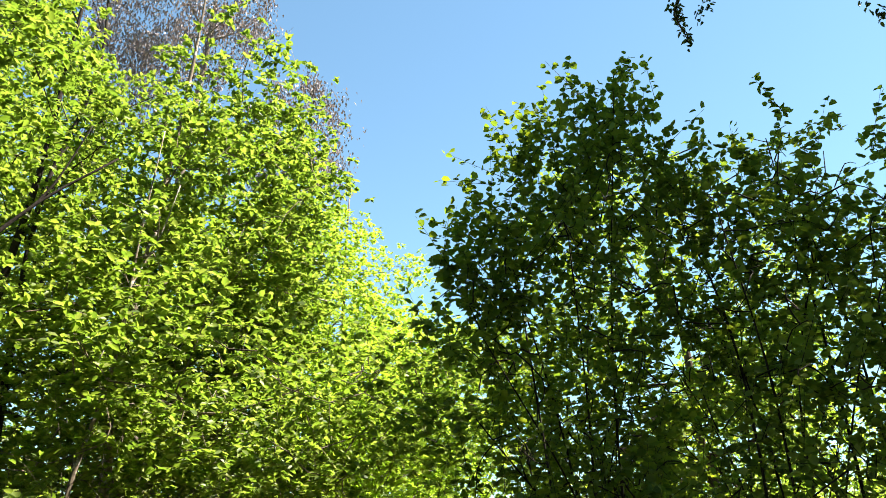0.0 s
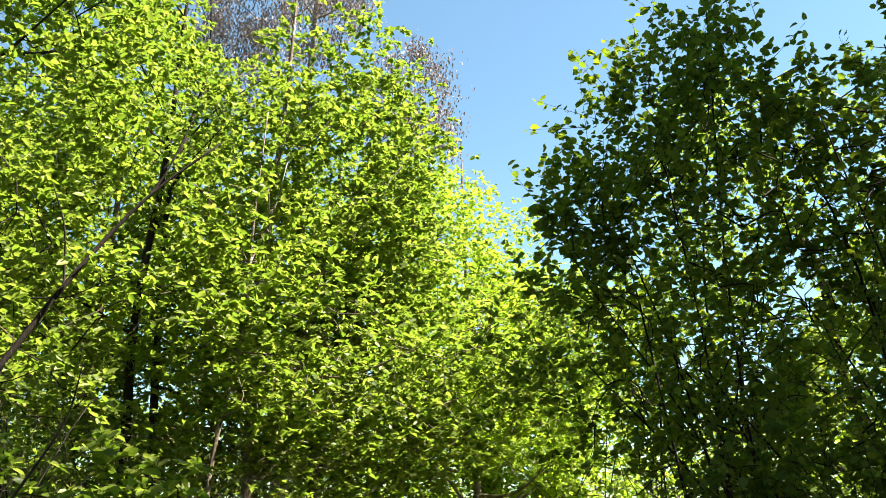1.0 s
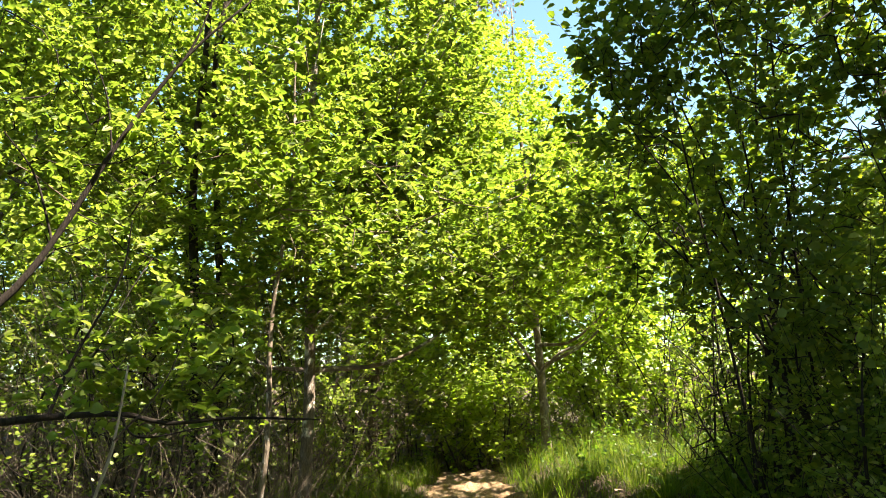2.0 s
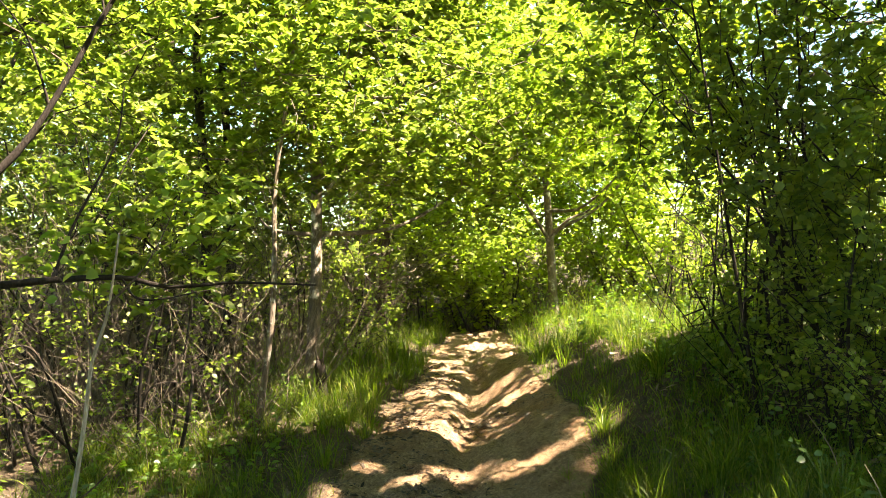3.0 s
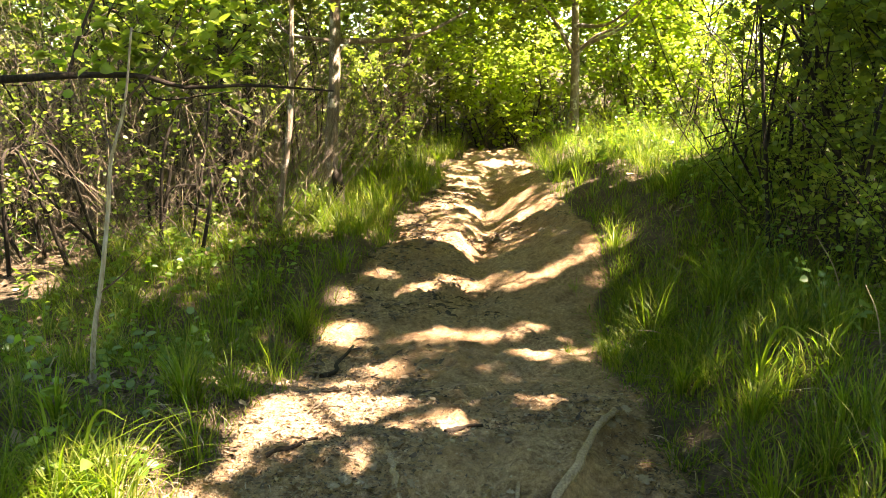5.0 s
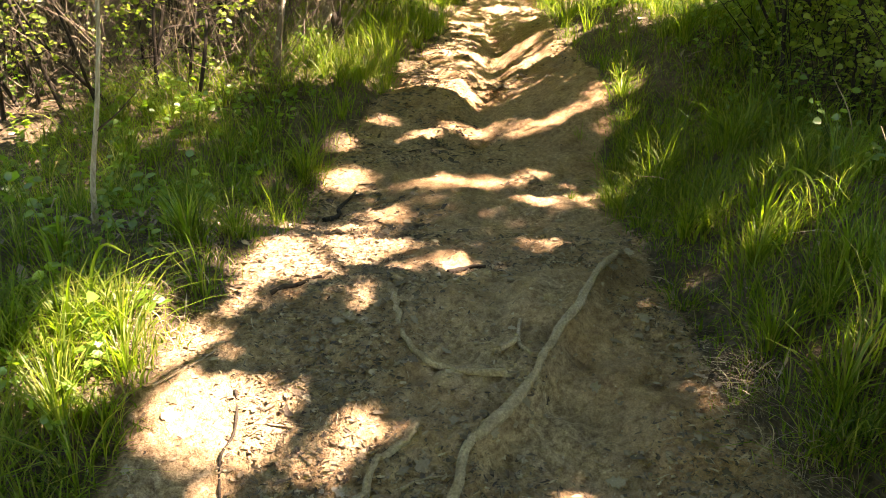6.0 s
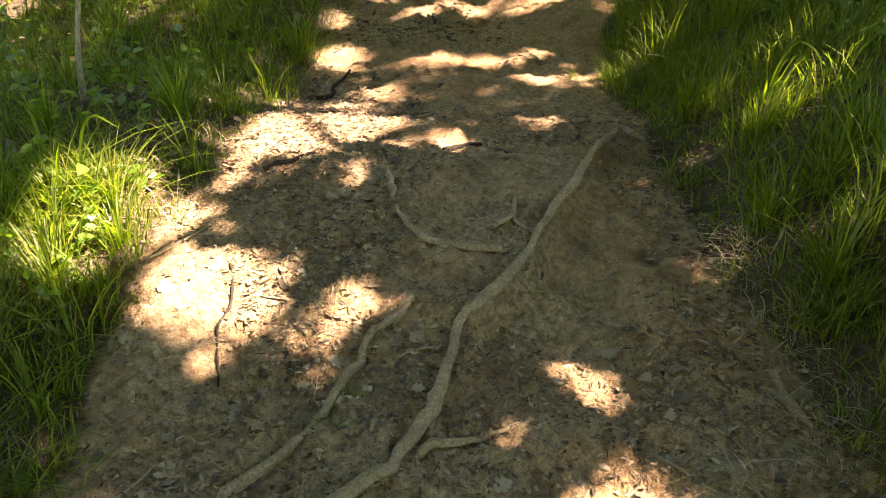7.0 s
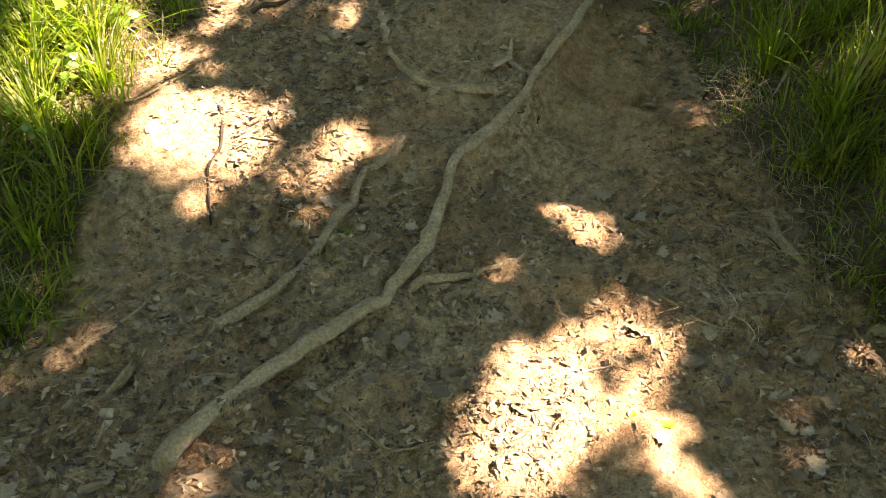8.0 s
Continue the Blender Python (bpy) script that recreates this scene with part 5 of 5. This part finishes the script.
litter("straw", 9000, -1.5, 1.7, 0.4, 4.0, 0.03, 67, "bits of dry straw strewn over the trail", DRY, lambda t, p, x, y, r: (t > 0.15) & (p + 0.4 * np.abs(x) - 0.15 > r), lift=0.003, tilt=10, slim=(0.015, 0.04))
litter("straw", 2200, -2.4, 2.4, 1.0, 5.0, 0.09, 68, "dead grass stalks lying on the verges", DRY, lambda t, p, x, y, r: (t < 0.6) & (p + 0.1 > r), lift=0.02, tilt=30, slim=(0.012, 0.025))
litter("leaf_litter", 22000, -7.0, -1.0, 2.5, 12.5, 0.045, 64, "brown dead leaves on the woodland floor", LITTER, lambda t, p, x, y, r: (t < 0.1) & (p + 0.2 > r), lift=0.012, tilt=30)
litter("leaf_litter", 7000, 0.9, 6.0, 1.0, 9.0, 0.055, 65, "brown dead leaves under the hazels", LITTER, lambda t, p, x, y, r: (t < 0.02) & (x > 1.3) & (p + 0.1 > r), lift=0.012, tilt=30)

litter("leaf_litter", 9000, -5.0, 5.0, -5.0, 1.0, 0.05, 72, "brown dead leaves under the oaks", LITTER, lambda t, p, x, y, r: (t < 0.4) & (p + 0.2 > r) | (p - 0.3 > r), lift=0.012, tilt=30)


def clods(n, seed):
    rng = np.random.default_rng(seed)
    x, y = rng.uniform(-1.2, 1.4, n), 0.45 + 4.2 * rng.random(n) ** 1.4
    ok = on_trail(x, y) > 0.3
    x, y = x[ok], y[ok]
    c = np.stack([x, y, height(x, y)], 1)
    r = 0.003 + 0.004 * rng.gamma(1.5, 0.6, len(x))
    corner = np.array([[a, b, d] for d in (-1, 1) for a, b in ((-1, -1), (1, -1), (1, 1), (-1, 1))]) * [0.8, 0.7, 0.3]
    v = c[:, None] + r[:, None, None] * (corner[None] * rng.uniform(0.5, 1.3, (len(x), 8, 3)))
    o = np.arange(len(x))[:, None] * 8
    q = [o + f for f in ([0, 3, 2, 1], [4, 5, 6, 7], [0, 1, 5, 4], [1, 2, 6, 5], [2, 3, 7, 6], [3, 0, 4, 7])]
    tagged(part("clay_crumb", Shape().add(v, np.concatenate(q)), CLOD), "small crumbs of clay on the trail", "soil", kind="stuff")


CLOD = litter_material("clay_crumb", [(0.14, 0.10, 0.06), (0.27, 0.20, 0.125), (0.38, 0.30, 0.20)])
clods(2600, 66)
